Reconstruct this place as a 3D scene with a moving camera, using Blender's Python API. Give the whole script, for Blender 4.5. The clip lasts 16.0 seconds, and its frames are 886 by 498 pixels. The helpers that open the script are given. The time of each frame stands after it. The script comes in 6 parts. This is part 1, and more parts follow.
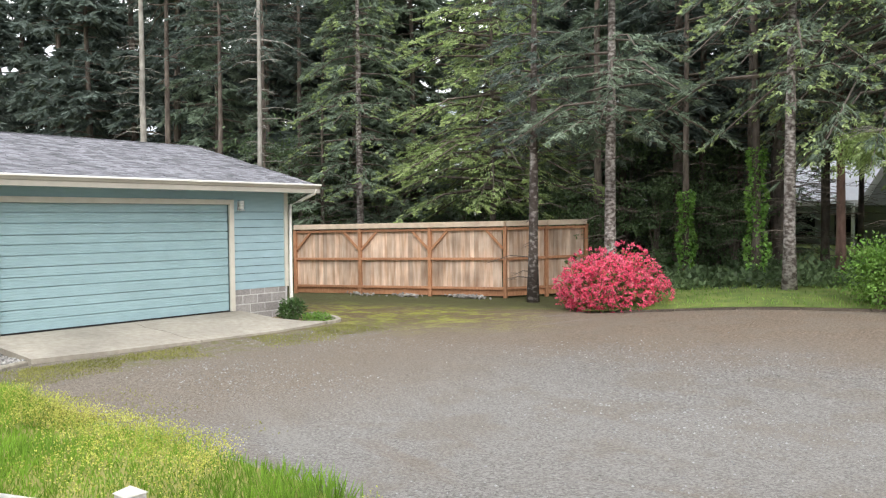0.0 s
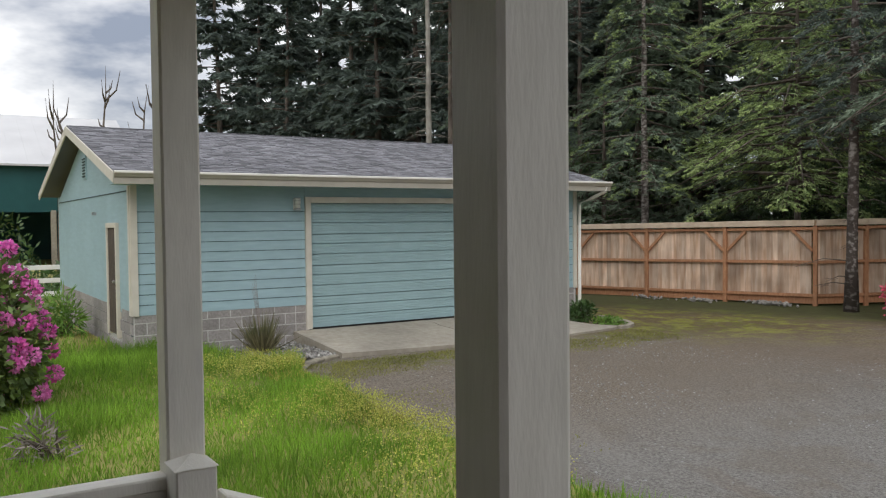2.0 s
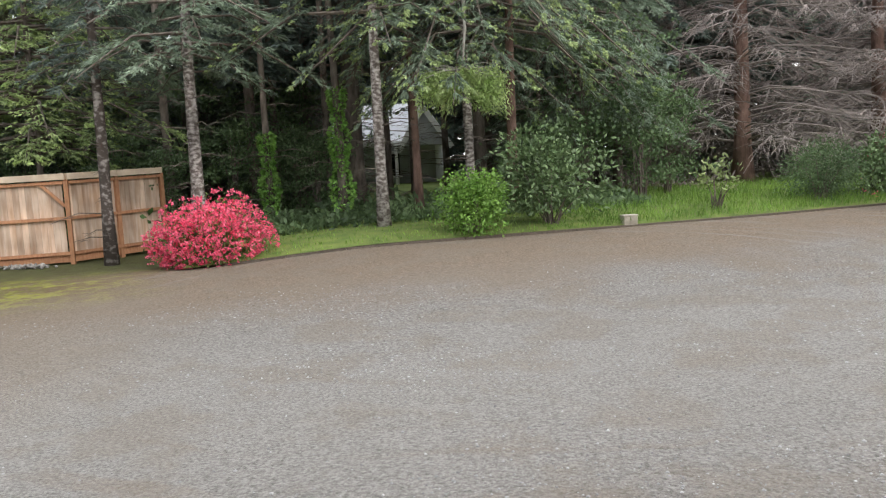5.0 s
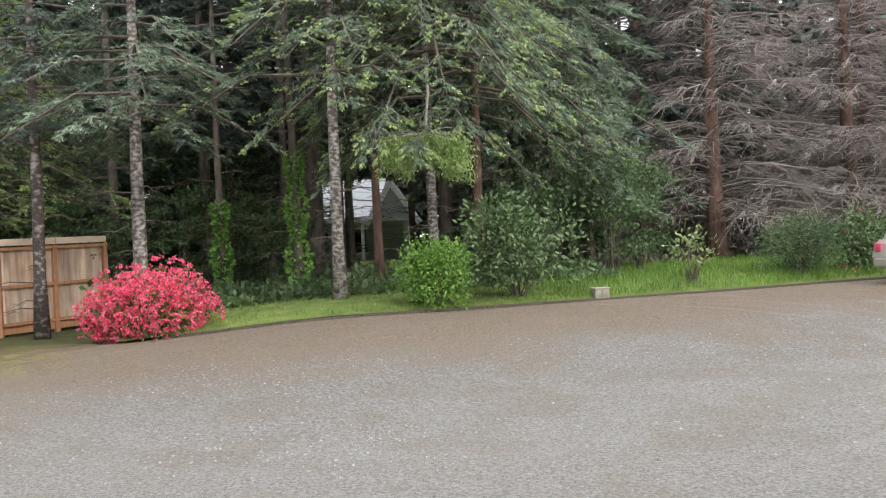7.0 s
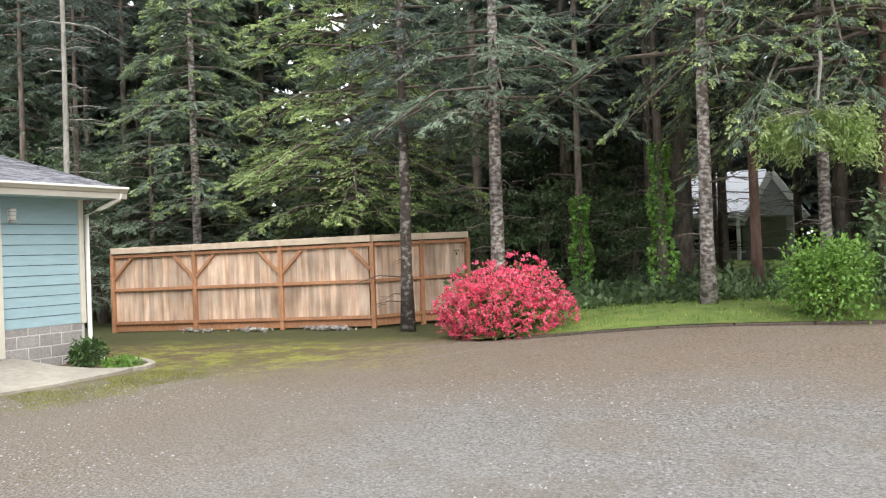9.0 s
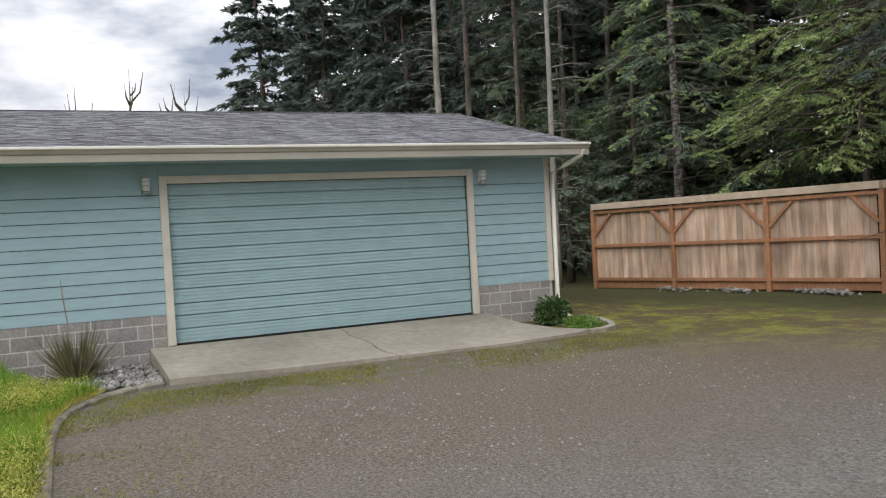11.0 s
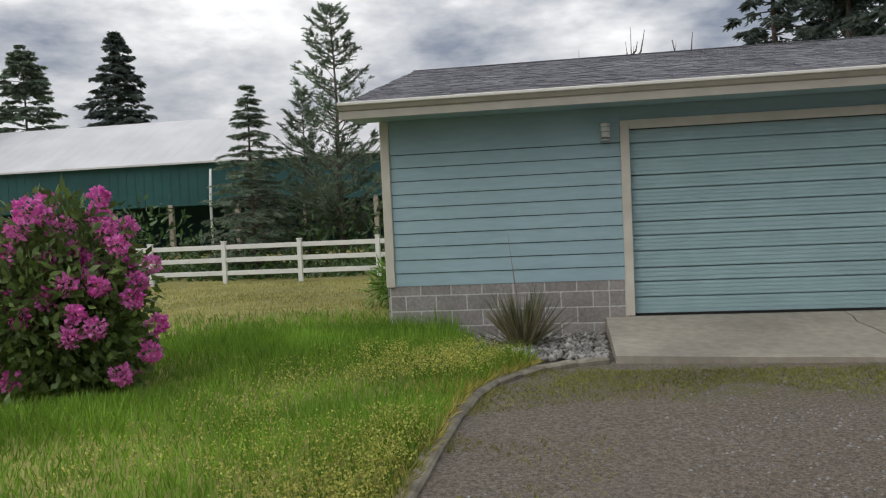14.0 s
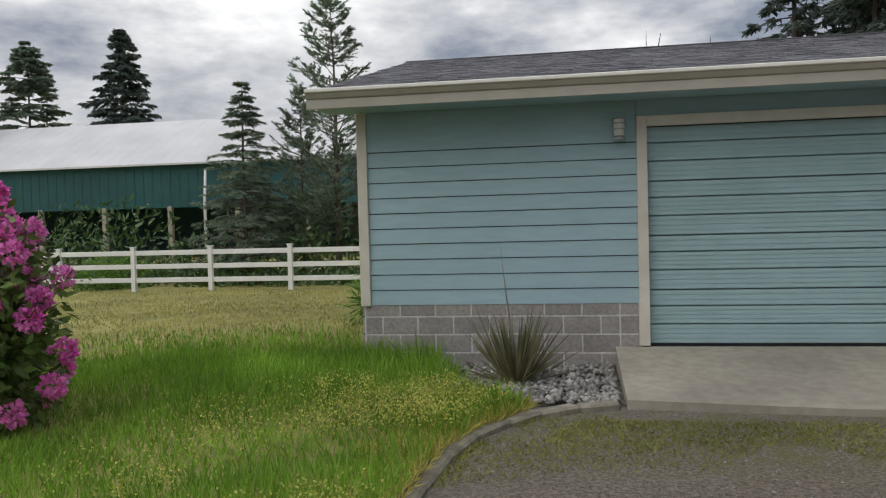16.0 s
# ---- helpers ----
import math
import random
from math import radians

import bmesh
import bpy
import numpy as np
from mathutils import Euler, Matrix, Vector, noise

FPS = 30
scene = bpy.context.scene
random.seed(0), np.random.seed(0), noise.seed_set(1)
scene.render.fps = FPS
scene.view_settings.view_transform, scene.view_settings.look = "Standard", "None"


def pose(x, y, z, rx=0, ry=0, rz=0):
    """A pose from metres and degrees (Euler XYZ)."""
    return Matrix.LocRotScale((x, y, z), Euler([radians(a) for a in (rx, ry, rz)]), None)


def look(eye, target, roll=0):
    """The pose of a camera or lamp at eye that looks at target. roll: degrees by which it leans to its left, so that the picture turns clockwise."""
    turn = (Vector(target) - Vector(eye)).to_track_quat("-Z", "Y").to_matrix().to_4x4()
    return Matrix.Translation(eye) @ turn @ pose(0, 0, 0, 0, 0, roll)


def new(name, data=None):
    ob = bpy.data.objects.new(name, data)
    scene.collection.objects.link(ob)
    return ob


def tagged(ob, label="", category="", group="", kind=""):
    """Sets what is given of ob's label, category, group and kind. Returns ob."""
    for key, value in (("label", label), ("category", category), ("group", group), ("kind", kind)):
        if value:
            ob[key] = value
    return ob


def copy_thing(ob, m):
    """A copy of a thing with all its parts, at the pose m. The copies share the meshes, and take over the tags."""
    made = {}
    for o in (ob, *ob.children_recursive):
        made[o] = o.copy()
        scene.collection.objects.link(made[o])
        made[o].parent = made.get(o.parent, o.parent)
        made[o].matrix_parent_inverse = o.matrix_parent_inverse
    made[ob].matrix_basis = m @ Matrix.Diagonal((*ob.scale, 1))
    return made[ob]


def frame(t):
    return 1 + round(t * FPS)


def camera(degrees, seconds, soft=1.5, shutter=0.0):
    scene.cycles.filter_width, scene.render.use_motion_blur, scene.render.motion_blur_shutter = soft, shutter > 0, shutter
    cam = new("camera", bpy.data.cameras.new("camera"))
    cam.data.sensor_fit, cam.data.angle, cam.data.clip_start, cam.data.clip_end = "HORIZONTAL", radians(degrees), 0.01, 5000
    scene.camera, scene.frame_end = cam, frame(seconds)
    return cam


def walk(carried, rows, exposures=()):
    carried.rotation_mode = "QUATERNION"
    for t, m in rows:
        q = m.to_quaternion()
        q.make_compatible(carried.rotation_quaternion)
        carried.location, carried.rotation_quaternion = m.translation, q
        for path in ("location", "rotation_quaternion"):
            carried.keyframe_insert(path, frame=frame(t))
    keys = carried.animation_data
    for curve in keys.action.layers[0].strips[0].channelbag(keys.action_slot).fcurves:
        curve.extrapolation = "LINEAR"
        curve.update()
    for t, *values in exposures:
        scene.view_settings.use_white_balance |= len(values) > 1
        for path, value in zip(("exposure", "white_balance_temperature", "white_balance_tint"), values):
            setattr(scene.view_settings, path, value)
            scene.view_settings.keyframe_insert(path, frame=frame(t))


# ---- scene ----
cam = camera(56.3, 16.0, 1.2)
PATH = [
    (0, (0.212, -1.15, 1.84), (-1.067, 0.383, 1.771), -0.5),
    (0.5, (-0.047, -1.031, 1.841), (-1.57, 0.264, 1.767), -0.2),
    (1, (-0.249, -1.058, 1.838), (-1.829, 0.166, 1.772), 0.1),
    (1.5, (-0.441, -1.133, 1.835), (-2.086, 0.003, 1.772), -0.4),
    (2, (-0.722, -1.132, 1.838), (-2.415, -0.069, 1.774), -0.6),
    (2.5, (-1.002, -1.15, 1.802), (-2.698, -0.092, 1.737), -0.6),
    (2.8, (-1.265, -1.15, 1.848), (-2.929, -0.044, 1.767), -0.8),
    (3, (-1.334, -1.164, 1.864), (-2.917, 0.055, 1.768), -2.2),
    (3.5, (-1.546, -1.062, 1.861), (-2.882, 0.419, 1.723), -2.5),
    (4, (-1.839, -0.838, 1.761), (-2.88, 0.862, 1.6), -2.4),
    (4.5, (-1.916, -0.744, 1.741), (-2.519, 1.153, 1.544), -2.4),
    (5, (-1.955, -0.58, 1.72), (-2.216, 1.39, 1.5), -3.0),
    (5.2, (-1.946, -0.488, 1.713), (-2.126, 1.491, 1.491), -3.0),
    (7.5, (-1.748, 1.011, 1.262), (-1.958, 3.0, 1.289), -2.3),
    (8, (-1.696, 1.437, 1.219), (-2.264, 3.354, 1.266), -2.0),
    (8.5, (-1.906, 1.711, 1.253), (-2.689, 3.551, 1.288), -2.2),
    (9, (-2.03, 2.056, 1.363), (-3.053, 3.775, 1.37), -2.0),
    (9.5, (-2.03, 2.425, 1.416), (-3.359, 3.918, 1.386), -2.0),
    (9.7, (-2.075, 2.563, 1.417), (-3.464, 4.001, 1.381), -2.2),
    (11.8, (-2.831, 3.89, 1.351), (-4.792, 4.28, 1.308), -2.6),
    (12, (-2.952, 3.932, 1.334), (-4.929, 4.231, 1.296), -2.3),
    (12.5, (-3.242, 4.109, 1.327), (-5.239, 4.195, 1.28), -2.4),
    (13, (-3.598, 4.194, 1.31), (-5.598, 4.197, 1.259), -2.6),
    (13.5, (-3.975, 4.289, 1.268), (-5.965, 4.1, 1.197), -2.6),
    (14, (-4.347, 4.318, 1.237), (-6.317, 3.987, 1.159), -2.6),
    (14.5, (-4.726, 4.328, 1.271), (-6.693, 3.971, 1.196), -2.7),
    (15, (-5.116, 4.354, 1.276), (-7.083, 4.001, 1.213), -2.0),
    (15.5, (-5.52, 4.35, 1.251), (-7.488, 3.997, 1.19), -1.8),
    (16, (-5.914, 4.352, 1.251), (-7.881, 3.998, 1.189), -1.5),
]
EXPOSURES = [(0, 0.85), (0.5, 0.7), (1, 0.3), (1.5, -0.03), (2, -0.2), (2.5, -0.2), (3, -0.1), (3.5, 0.15), (4, 0.5), (4.5, 0.65), (5, 0.77), (7.5, 0.93), (9.5, 1.03), (12, -0.6), (13, -0.55), (16, -0.6)]
walk(cam, [(t, look(eye, target, roll)) for t, eye, target, roll in PATH], [(t, s, 6500, 10) for t, s in EXPOSURES])

from mathutils import Quaternion

# ---------------------------------------------------------------- world and light
world = bpy.data.worlds.new("overcast")
scene.world = world
world.use_nodes = True
wn = world.node_tree.nodes
wl = world.node_tree.links
wn.clear()
w_out = wn.new("ShaderNodeOutputWorld")
w_bg = wn.new("ShaderNodeBackground")
w_bg.inputs["Strength"].default_value = 0.15
sky = wn.new("ShaderNodeTexSky")
sky.sky_type = "NISHITA"
sky.sun_disc = False
sky.sun_elevation = radians(41)
sky.sun_rotation = radians(123)
w_tc = wn.new("ShaderNodeTexCoord")
w_map = wn.new("ShaderNodeMapping")
w_map.inputs["Scale"].default_value = (1.0, 1.0, 2.6)
w_map.inputs["Location"].default_value = (0.35, 0.2, 0.1)
w_noise = wn.new("ShaderNodeTexNoise")
w_noise.inputs["Scale"].default_value = 3.2
w_noise.inputs["Detail"].default_value = 6.0
w_noise.inputs["Roughness"].default_value = 0.58
w_ramp = wn.new("ShaderNodeValToRGB")
cr = w_ramp.color_ramp
cr.elements[0].position, cr.elements[0].color = 0.38, (2.0, 2.25, 2.8, 1)
cr.elements[1].position, cr.elements[1].color = 0.70, (10.4, 10.3, 10.1, 1)
mid = cr.elements.new(0.53)
mid.color = (5.4, 5.45, 5.6, 1)
w_mix = wn.new("ShaderNodeMix")
w_mix.data_type = "RGBA"
w_mix.inputs["Factor"].default_value = 0.92
wl.new(w_tc.outputs["Generated"], w_map.inputs["Vector"])
wl.new(w_map.outputs["Vector"], w_noise.inputs["Vector"])
wl.new(w_noise.outputs["Fac"], w_ramp.inputs["Fac"])
wl.new(sky.outputs["Color"], w_mix.inputs["A"])
# an overcast sky brightens from the horizon to the zenith
w_sep = wn.new("ShaderNodeSeparateXYZ")
w_rise = wn.new("ShaderNodeMapRange")
w_rise.inputs["To Min"].default_value, w_rise.inputs["To Max"].default_value = 1.08, 2.1
w_lift = wn.new("ShaderNodeVectorMath")
w_lift.operation = "SCALE"
wl.new(w_tc.outputs["Generated"], w_sep.inputs[0])
wl.new(w_sep.outputs["Z"], w_rise.inputs["Value"])
wl.new(w_ramp.outputs["Color"], w_lift.inputs[0])
wl.new(w_rise.outputs["Result"], w_lift.inputs["Scale"])
wl.new(w_lift.outputs["Vector"], w_mix.inputs["B"])
wl.new(w_mix.outputs["Result"], w_bg.inputs["Color"])
wl.new(w_bg.outputs["Background"], w_out.inputs["Surface"])

sun = new("sun", bpy.data.lights.new("sun", "SUN"))
sun.data.energy = 1.0
sun.data.angle = radians(40)
sun.data.color = (1.0, 0.95, 0.86)
sun.matrix_world = look((13, -11, 16), (0, 0, 0))


# ---------------------------------------------------------------- materials
def material(name, c1, c2, scale=8.0, rough=0.7, bump=0.2, bscale=60.0, big=0.25, bigscale=0.6, metal=0.0,
             rand=0.0, island=0.0, stretch=(1, 1, 1), spec=0.4, local=False, trans=0.0, bdist=0.01, edges=(0.32, 0.68)):
    """Two colours mixed by grain, shaded by a large stain noise, with fine relief."""
    m = bpy.data.materials.new(name)
    m.use_nodes = True
    n, l = m.node_tree.nodes, m.node_tree.links
    p = n["Principled BSDF"]
    p.inputs["Roughness"].default_value = rough
    p.inputs["Metallic"].default_value = metal
    p.inputs["Specular IOR Level"].default_value = spec
    if local:
        src = n.new("ShaderNodeTexCoord").outputs["Object"]
    else:
        src = n.new("ShaderNodeNewGeometry").outputs["Position"]
    mp = n.new("ShaderNodeMapping")
    mp.inputs["Scale"].default_value = stretch
    l.new(src, mp.inputs["Vector"])
    a = n.new("ShaderNodeTexNoise")
    a.inputs["Scale"].default_value = scale
    a.inputs["Detail"].default_value = 5
    l.new(mp.outputs["Vector"], a.inputs["Vector"])
    ra = n.new("ShaderNodeMapRange")
    ra.inputs["From Min"].default_value, ra.inputs["From Max"].default_value = edges
    l.new(a.outputs["Fac"], ra.inputs["Value"])
    mix = n.new("ShaderNodeMix")
    mix.data_type = "RGBA"
    mix.inputs["A"].default_value, mix.inputs["B"].default_value = (*c1, 1), (*c2, 1)
    l.new(ra.outputs["Result"], mix.inputs["Factor"])
    b = n.new("ShaderNodeTexNoise")
    b.inputs["Scale"].default_value = bigscale
    b.inputs["Detail"].default_value = 3
    l.new(src, b.inputs["Vector"])
    rb = n.new("ShaderNodeMapRange")
    rb.inputs["From Min"].default_value, rb.inputs["From Max"].default_value = 0.3, 0.7
    rb.inputs["To Min"].default_value, rb.inputs["To Max"].default_value = 1 - big, 1 + big
    l.new(b.outputs["Fac"], rb.inputs["Value"])
    val = rb.outputs["Result"]
    for amount, socket in ((rand, None), (island, "i")):
        if amount:
            if socket:
                r = n.new("ShaderNodeNewGeometry").outputs["Random Per Island"]
            else:
                r = n.new("ShaderNodeObjectInfo").outputs["Random"]
            rr = n.new("ShaderNodeMapRange")
            rr.inputs["To Min"].default_value, rr.inputs["To Max"].default_value = 1 - amount, 1 + amount
            l.new(r, rr.inputs["Value"])
            mu = n.new("ShaderNodeMath")
            mu.operation = "MULTIPLY"
            l.new(val, mu.inputs[0])
            l.new(rr.outputs["Result"], mu.inputs[1])
            val = mu.outputs["Value"]
    hs = n.new("ShaderNodeHueSaturation")
    l.new(mix.outputs["Result"], hs.inputs["Color"])
    l.new(val, hs.inputs["Value"])
    l.new(hs.outputs["Color"], p.inputs["Base Color"])
    if bump:
        c = n.new("ShaderNodeTexNoise")
        c.inputs["Scale"].default_value = bscale
        c.inputs["Detail"].default_value = 4
        l.new(mp.outputs["Vector"], c.inputs["Vector"])
        bp = n.new("ShaderNodeBump")
        bp.inputs["Strength"].default_value = bump
        bp.inputs["Distance"].default_value = bdist
        l.new(c.outputs["Fac"], bp.inputs["Height"])
        l.new(bp.outputs["Normal"], p.inputs["Normal"])
    if trans:
        t = n.new("ShaderNodeBsdfTranslucent")
        l.new(hs.outputs["Color"], t.inputs["Color"])
        ms = n.new("ShaderNodeMixShader")
        ms.inputs["Fac"].default_value = trans
        l.new(p.outputs["BSDF"], ms.inputs[1])
        l.new(t.outputs["BSDF"], ms.inputs[2])
        l.new(ms.outputs["Shader"], n["Material Output"].inputs["Surface"])
    return m


aqua = material("aqua_paint", (0.325, 0.465, 0.51), (0.36, 0.51, 0.56), 3, 0.55, 0.12, 90, 0.05, 0.8, rand=0.03, stretch=(1, 1, 6))
aqua_door = material("aqua_door_paint", (0.325, 0.465, 0.495), (0.355, 0.505, 0.535), 4, 0.45, 0.05, 60, 0.05, 1.2)
cream = material("cream_trim_paint", (0.62, 0.58, 0.50), (0.68, 0.64, 0.56), 5, 0.5, 0.08, 60, 0.05, 1.0)
gutter_white = material("gutter_white", (0.78, 0.76, 0.70), (0.84, 0.82, 0.76), 5, 0.35, 0.03, 40, 0.06, 1.0)
gutter_tan = material("gutter_tan", (0.42, 0.395, 0.34), (0.47, 0.44, 0.38), 5, 0.45, 0.03, 40, 0.06, 1.0)
block_grey = material("concrete_block", (0.27, 0.25, 0.24), (0.38, 0.355, 0.34), 30, 0.9, 0.5, 140, 0.15, 1.5, rand=0.12)
mortar = material("mortar", (0.50, 0.49, 0.47), (0.62, 0.61, 0.59), 30, 0.9, 0.3, 140, 0.1, 1.5)
shingle_mat = material("asphalt_shingle", (0.12, 0.12, 0.135), (0.24, 0.24, 0.258), 70, 0.9, 0.6, 260, 0.12, 0.7, rand=0.34, island=0.4)
concrete = material("concrete_slab", (0.32, 0.285, 0.235), (0.40, 0.365, 0.305), 9, 0.85, 0.35, 150, 0.2, 0.7)
kerb_mat = material("weathered_kerb", (0.17, 0.15, 0.115), (0.36, 0.33, 0.265), 6, 0.9, 0.5, 90, 0.25, 1.1, rand=0.12)
cedar_board = material("cedar_board", (0.43, 0.275, 0.18), (0.66, 0.52, 0.41), 3.4, 0.75, 0.3, 30, 0.28, 1.1, rand=0.26, stretch=(3, 3, 0.35))
cedar_frame = material("cedar_frame", (0.36, 0.165, 0.085), (0.47, 0.245, 0.13), 8, 0.75, 0.3, 50, 0.12, 1.4, rand=0.1, stretch=(3, 3, 1.0))
cedar_cap = material("cedar_cap", (0.54, 0.42, 0.31), (0.64, 0.53, 0.41), 6, 0.75, 0.3, 50, 0.12, 1.4, rand=0.08)
porch_paint = material("taupe_porch_paint", (0.70, 0.67, 0.60), (0.76, 0.73, 0.66), 14, 0.5, 0.35, 55, 0.06, 2.0, stretch=(2.5, 2.5, 0.5), bdist=0.004)
white_vinyl = material("white_vinyl", (0.78, 0.78, 0.77), (0.82, 0.82, 0.81), 4, 0.4, 0.03, 30, 0.04, 1.0)
bark_white = material("mottled_alder_bark", (0.10, 0.08, 0.07), (0.42, 0.385, 0.36), 9, 0.9, 0.8, 30, 0.4, 1.1, stretch=(1, 1, 1.6), bdist=0.03, edges=(0.42, 0.64))
bark_stub = material("knotted_dark_bark", (0.07, 0.055, 0.047), (0.28, 0.255, 0.235), 7.5, 0.9, 0.8, 30, 0.4, 0.5, stretch=(1, 1, 1.4), bdist=0.03, edges=(0.52, 0.66))
bark_dark = material("dark_conifer_bark", (0.09, 0.072, 0.06), (0.20, 0.165, 0.14), 9, 0.95, 0.9, 30, 0.3, 1.0, stretch=(1, 1, 0.35), bdist=0.03)
bark_red = material("reddish_conifer_bark", (0.11, 0.065, 0.05), (0.20, 0.125, 0.10), 9, 0.95, 0.9, 30, 0.3, 1.0, stretch=(1, 1, 0.35), bdist=0.03)
bark_pale = material("pale_dead_bark", (0.25, 0.23, 0.20), (0.42, 0.40, 0.36), 7, 0.9, 0.6, 40, 0.25, 1.0, stretch=(1, 1, 0.4), bdist=0.02)
twig_grey = material("grey_dead_twigs", (0.20, 0.168, 0.155), (0.33, 0.285, 0.265), 7, 0.95, 0.3, 40, 0.25, 0.5)
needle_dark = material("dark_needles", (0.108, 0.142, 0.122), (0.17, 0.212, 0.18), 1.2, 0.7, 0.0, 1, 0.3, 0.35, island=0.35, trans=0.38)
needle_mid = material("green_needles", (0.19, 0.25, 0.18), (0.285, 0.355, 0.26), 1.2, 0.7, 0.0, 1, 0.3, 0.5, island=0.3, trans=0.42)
needle_light = material("fresh_needles", (0.27, 0.355, 0.15), (0.40, 0.49, 0.225), 1.5, 0.65, 0.0, 1, 0.25, 0.7, island=0.3, trans=0.42)
new_growth = material("new_spring_needles", (0.33, 0.45, 0.16), (0.48, 0.58, 0.26), 1.5, 0.65, 0.0, 1, 0.2, 0.7, island=0.25, trans=0.45)
leaf_light = material("bright_leaves", (0.11, 0.23, 0.035), (0.20, 0.34, 0.07), 3, 0.5, 0.0, 1, 0.2, 1.2, island=0.3, trans=0.3)
leaf_dark = material("dark_leathery_leaves", (0.05, 0.10, 0.03), (0.09, 0.16, 0.05), 3, 0.4, 0.0, 1, 0.2, 1.2, island=0.35, trans=0.15)
leaf_rhodo = material("rhododendron_leaves", (0.08, 0.14, 0.035), (0.19, 0.265, 0.075), 5, 0.38, 0.0, 1, 0.2, 1.5, island=0.4, trans=0.2)
leaf_grey = material("grey_green_leathery_leaves", (0.08, 0.13, 0.055), (0.17, 0.245, 0.105), 5, 0.5, 0.0, 1, 0.2, 1.5, island=0.4, trans=0.2)
leaf_wood = material("understory_leaves", (0.092, 0.148, 0.07), (0.165, 0.238, 0.11), 1.5, 0.55, 0.0, 1, 0.3, 0.5, island=0.35, trans=0.42)
leaf_pale = material("pale_new_leaves", (0.22, 0.28, 0.11), (0.36, 0.42, 0.20), 5, 0.45, 0.0, 1, 0.2, 1.5, island=0.3, trans=0.3)
terracotta = material("terracotta", (0.30, 0.13, 0.07), (0.40, 0.20, 0.12), 9, 0.85, 0.2, 60, 0.15, 3.0)
ivy_leaf = material("ivy_leaves", (0.15, 0.32, 0.06), (0.27, 0.46, 0.11), 3, 0.45, 0.0, 1, 0.2, 1.2, island=0.35, trans=0.3)
petal_red = material("coral_red_petals", (0.80, 0.085, 0.18), (0.90, 0.22, 0.33), 4, 0.6, 0.0, 1, 0.1, 1.5, island=0.25, trans=0.3)
petal_magenta = material("magenta_petals", (0.80, 0.14, 0.56), (0.92, 0.34, 0.72), 4, 0.6, 0.0, 1, 0.1, 1.5, island=0.25, trans=0.3)
grass_mat = material("lawn_blades", (0.145, 0.275, 0.028), (0.25, 0.42, 0.05), 0.9, 0.6, 0.0, 1, 0.25, 0.45, island=0.35, trans=0.35)
grass_dry = material("dry_grass_blades", (0.33, 0.31, 0.09), (0.45, 0.41, 0.14), 0.9, 0.7, 0.0, 1, 0.2, 0.45, island=0.3, trans=0.3)
weed_yellow = material("yellow_green_weeds", (0.42, 0.46, 0.09), (0.60, 0.58, 0.15), 1.5, 0.6, 0.0, 1, 0.15, 0.8, island=0.3, trans=0.3)
lawn_soil = material("mown_lawn", (0.22, 0.215, 0.06), (0.33, 0.30, 0.10), 2.2, 0.9, 0.6, 60, 0.25, 0.25)
pebble_mat = material("river_pebbles", (0.16, 0.152, 0.142), (0.40, 0.385, 0.36), 9, 0.7, 0.2, 60, 0.2, 3.0, island=0.4)
stone_pale = material("pale_gravel_stones", (0.22, 0.215, 0.21), (0.42, 0.415, 0.41), 20, 0.85, 0.1, 60, 0.2, 3.0, island=0.35)
lamp_metal = material("white_lamp_enamel", (0.72, 0.72, 0.70), (0.80, 0.80, 0.78), 9, 0.4, 0.02, 40, 0.05, 2.0)
black_rubber = material("black_rubber", (0.015, 0.015, 0.015), (0.03, 0.03, 0.03), 20, 0.8, 0.2, 90, 0.1, 2.0)
steel = material("dull_steel", (0.45, 0.45, 0.46), (0.55, 0.55, 0.56), 12, 0.35, 0.05, 60, 0.1, 2.0, metal=0.9)
dark_glass = material("dark_glass", (0.01, 0.012, 0.014), (0.015, 0.017, 0.02), 3, 0.06, 0.0, 1, 0.05, 1.0, spec=0.8)
barn_green = material("barn_green_steel", (0.012, 0.075, 0.08), (0.018, 0.092, 0.097), 1, 0.5, 0.05, 20, 0.12, 0.2)
barn_white = material("barn_white_roof", (0.60, 0.60, 0.61), (0.68, 0.68, 0.69), 0.5, 0.45, 0.05, 20, 0.08, 0.15)
house_grey = material("pale_house_roof", (0.58, 0.60, 0.63), (0.68, 0.70, 0.73), 2, 0.6, 0.05, 20, 0.1, 0.4)
dark_wood = material("dark_timber", (0.06, 0.045, 0.035), (0.11, 0.085, 0.065), 8, 0.85, 0.3, 40, 0.15, 1.2, stretch=(3, 3, 0.5))
# dark teal; behind the siding it stands in for shade under each lap
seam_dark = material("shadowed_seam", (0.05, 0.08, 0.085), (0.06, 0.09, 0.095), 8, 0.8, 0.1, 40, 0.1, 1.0)


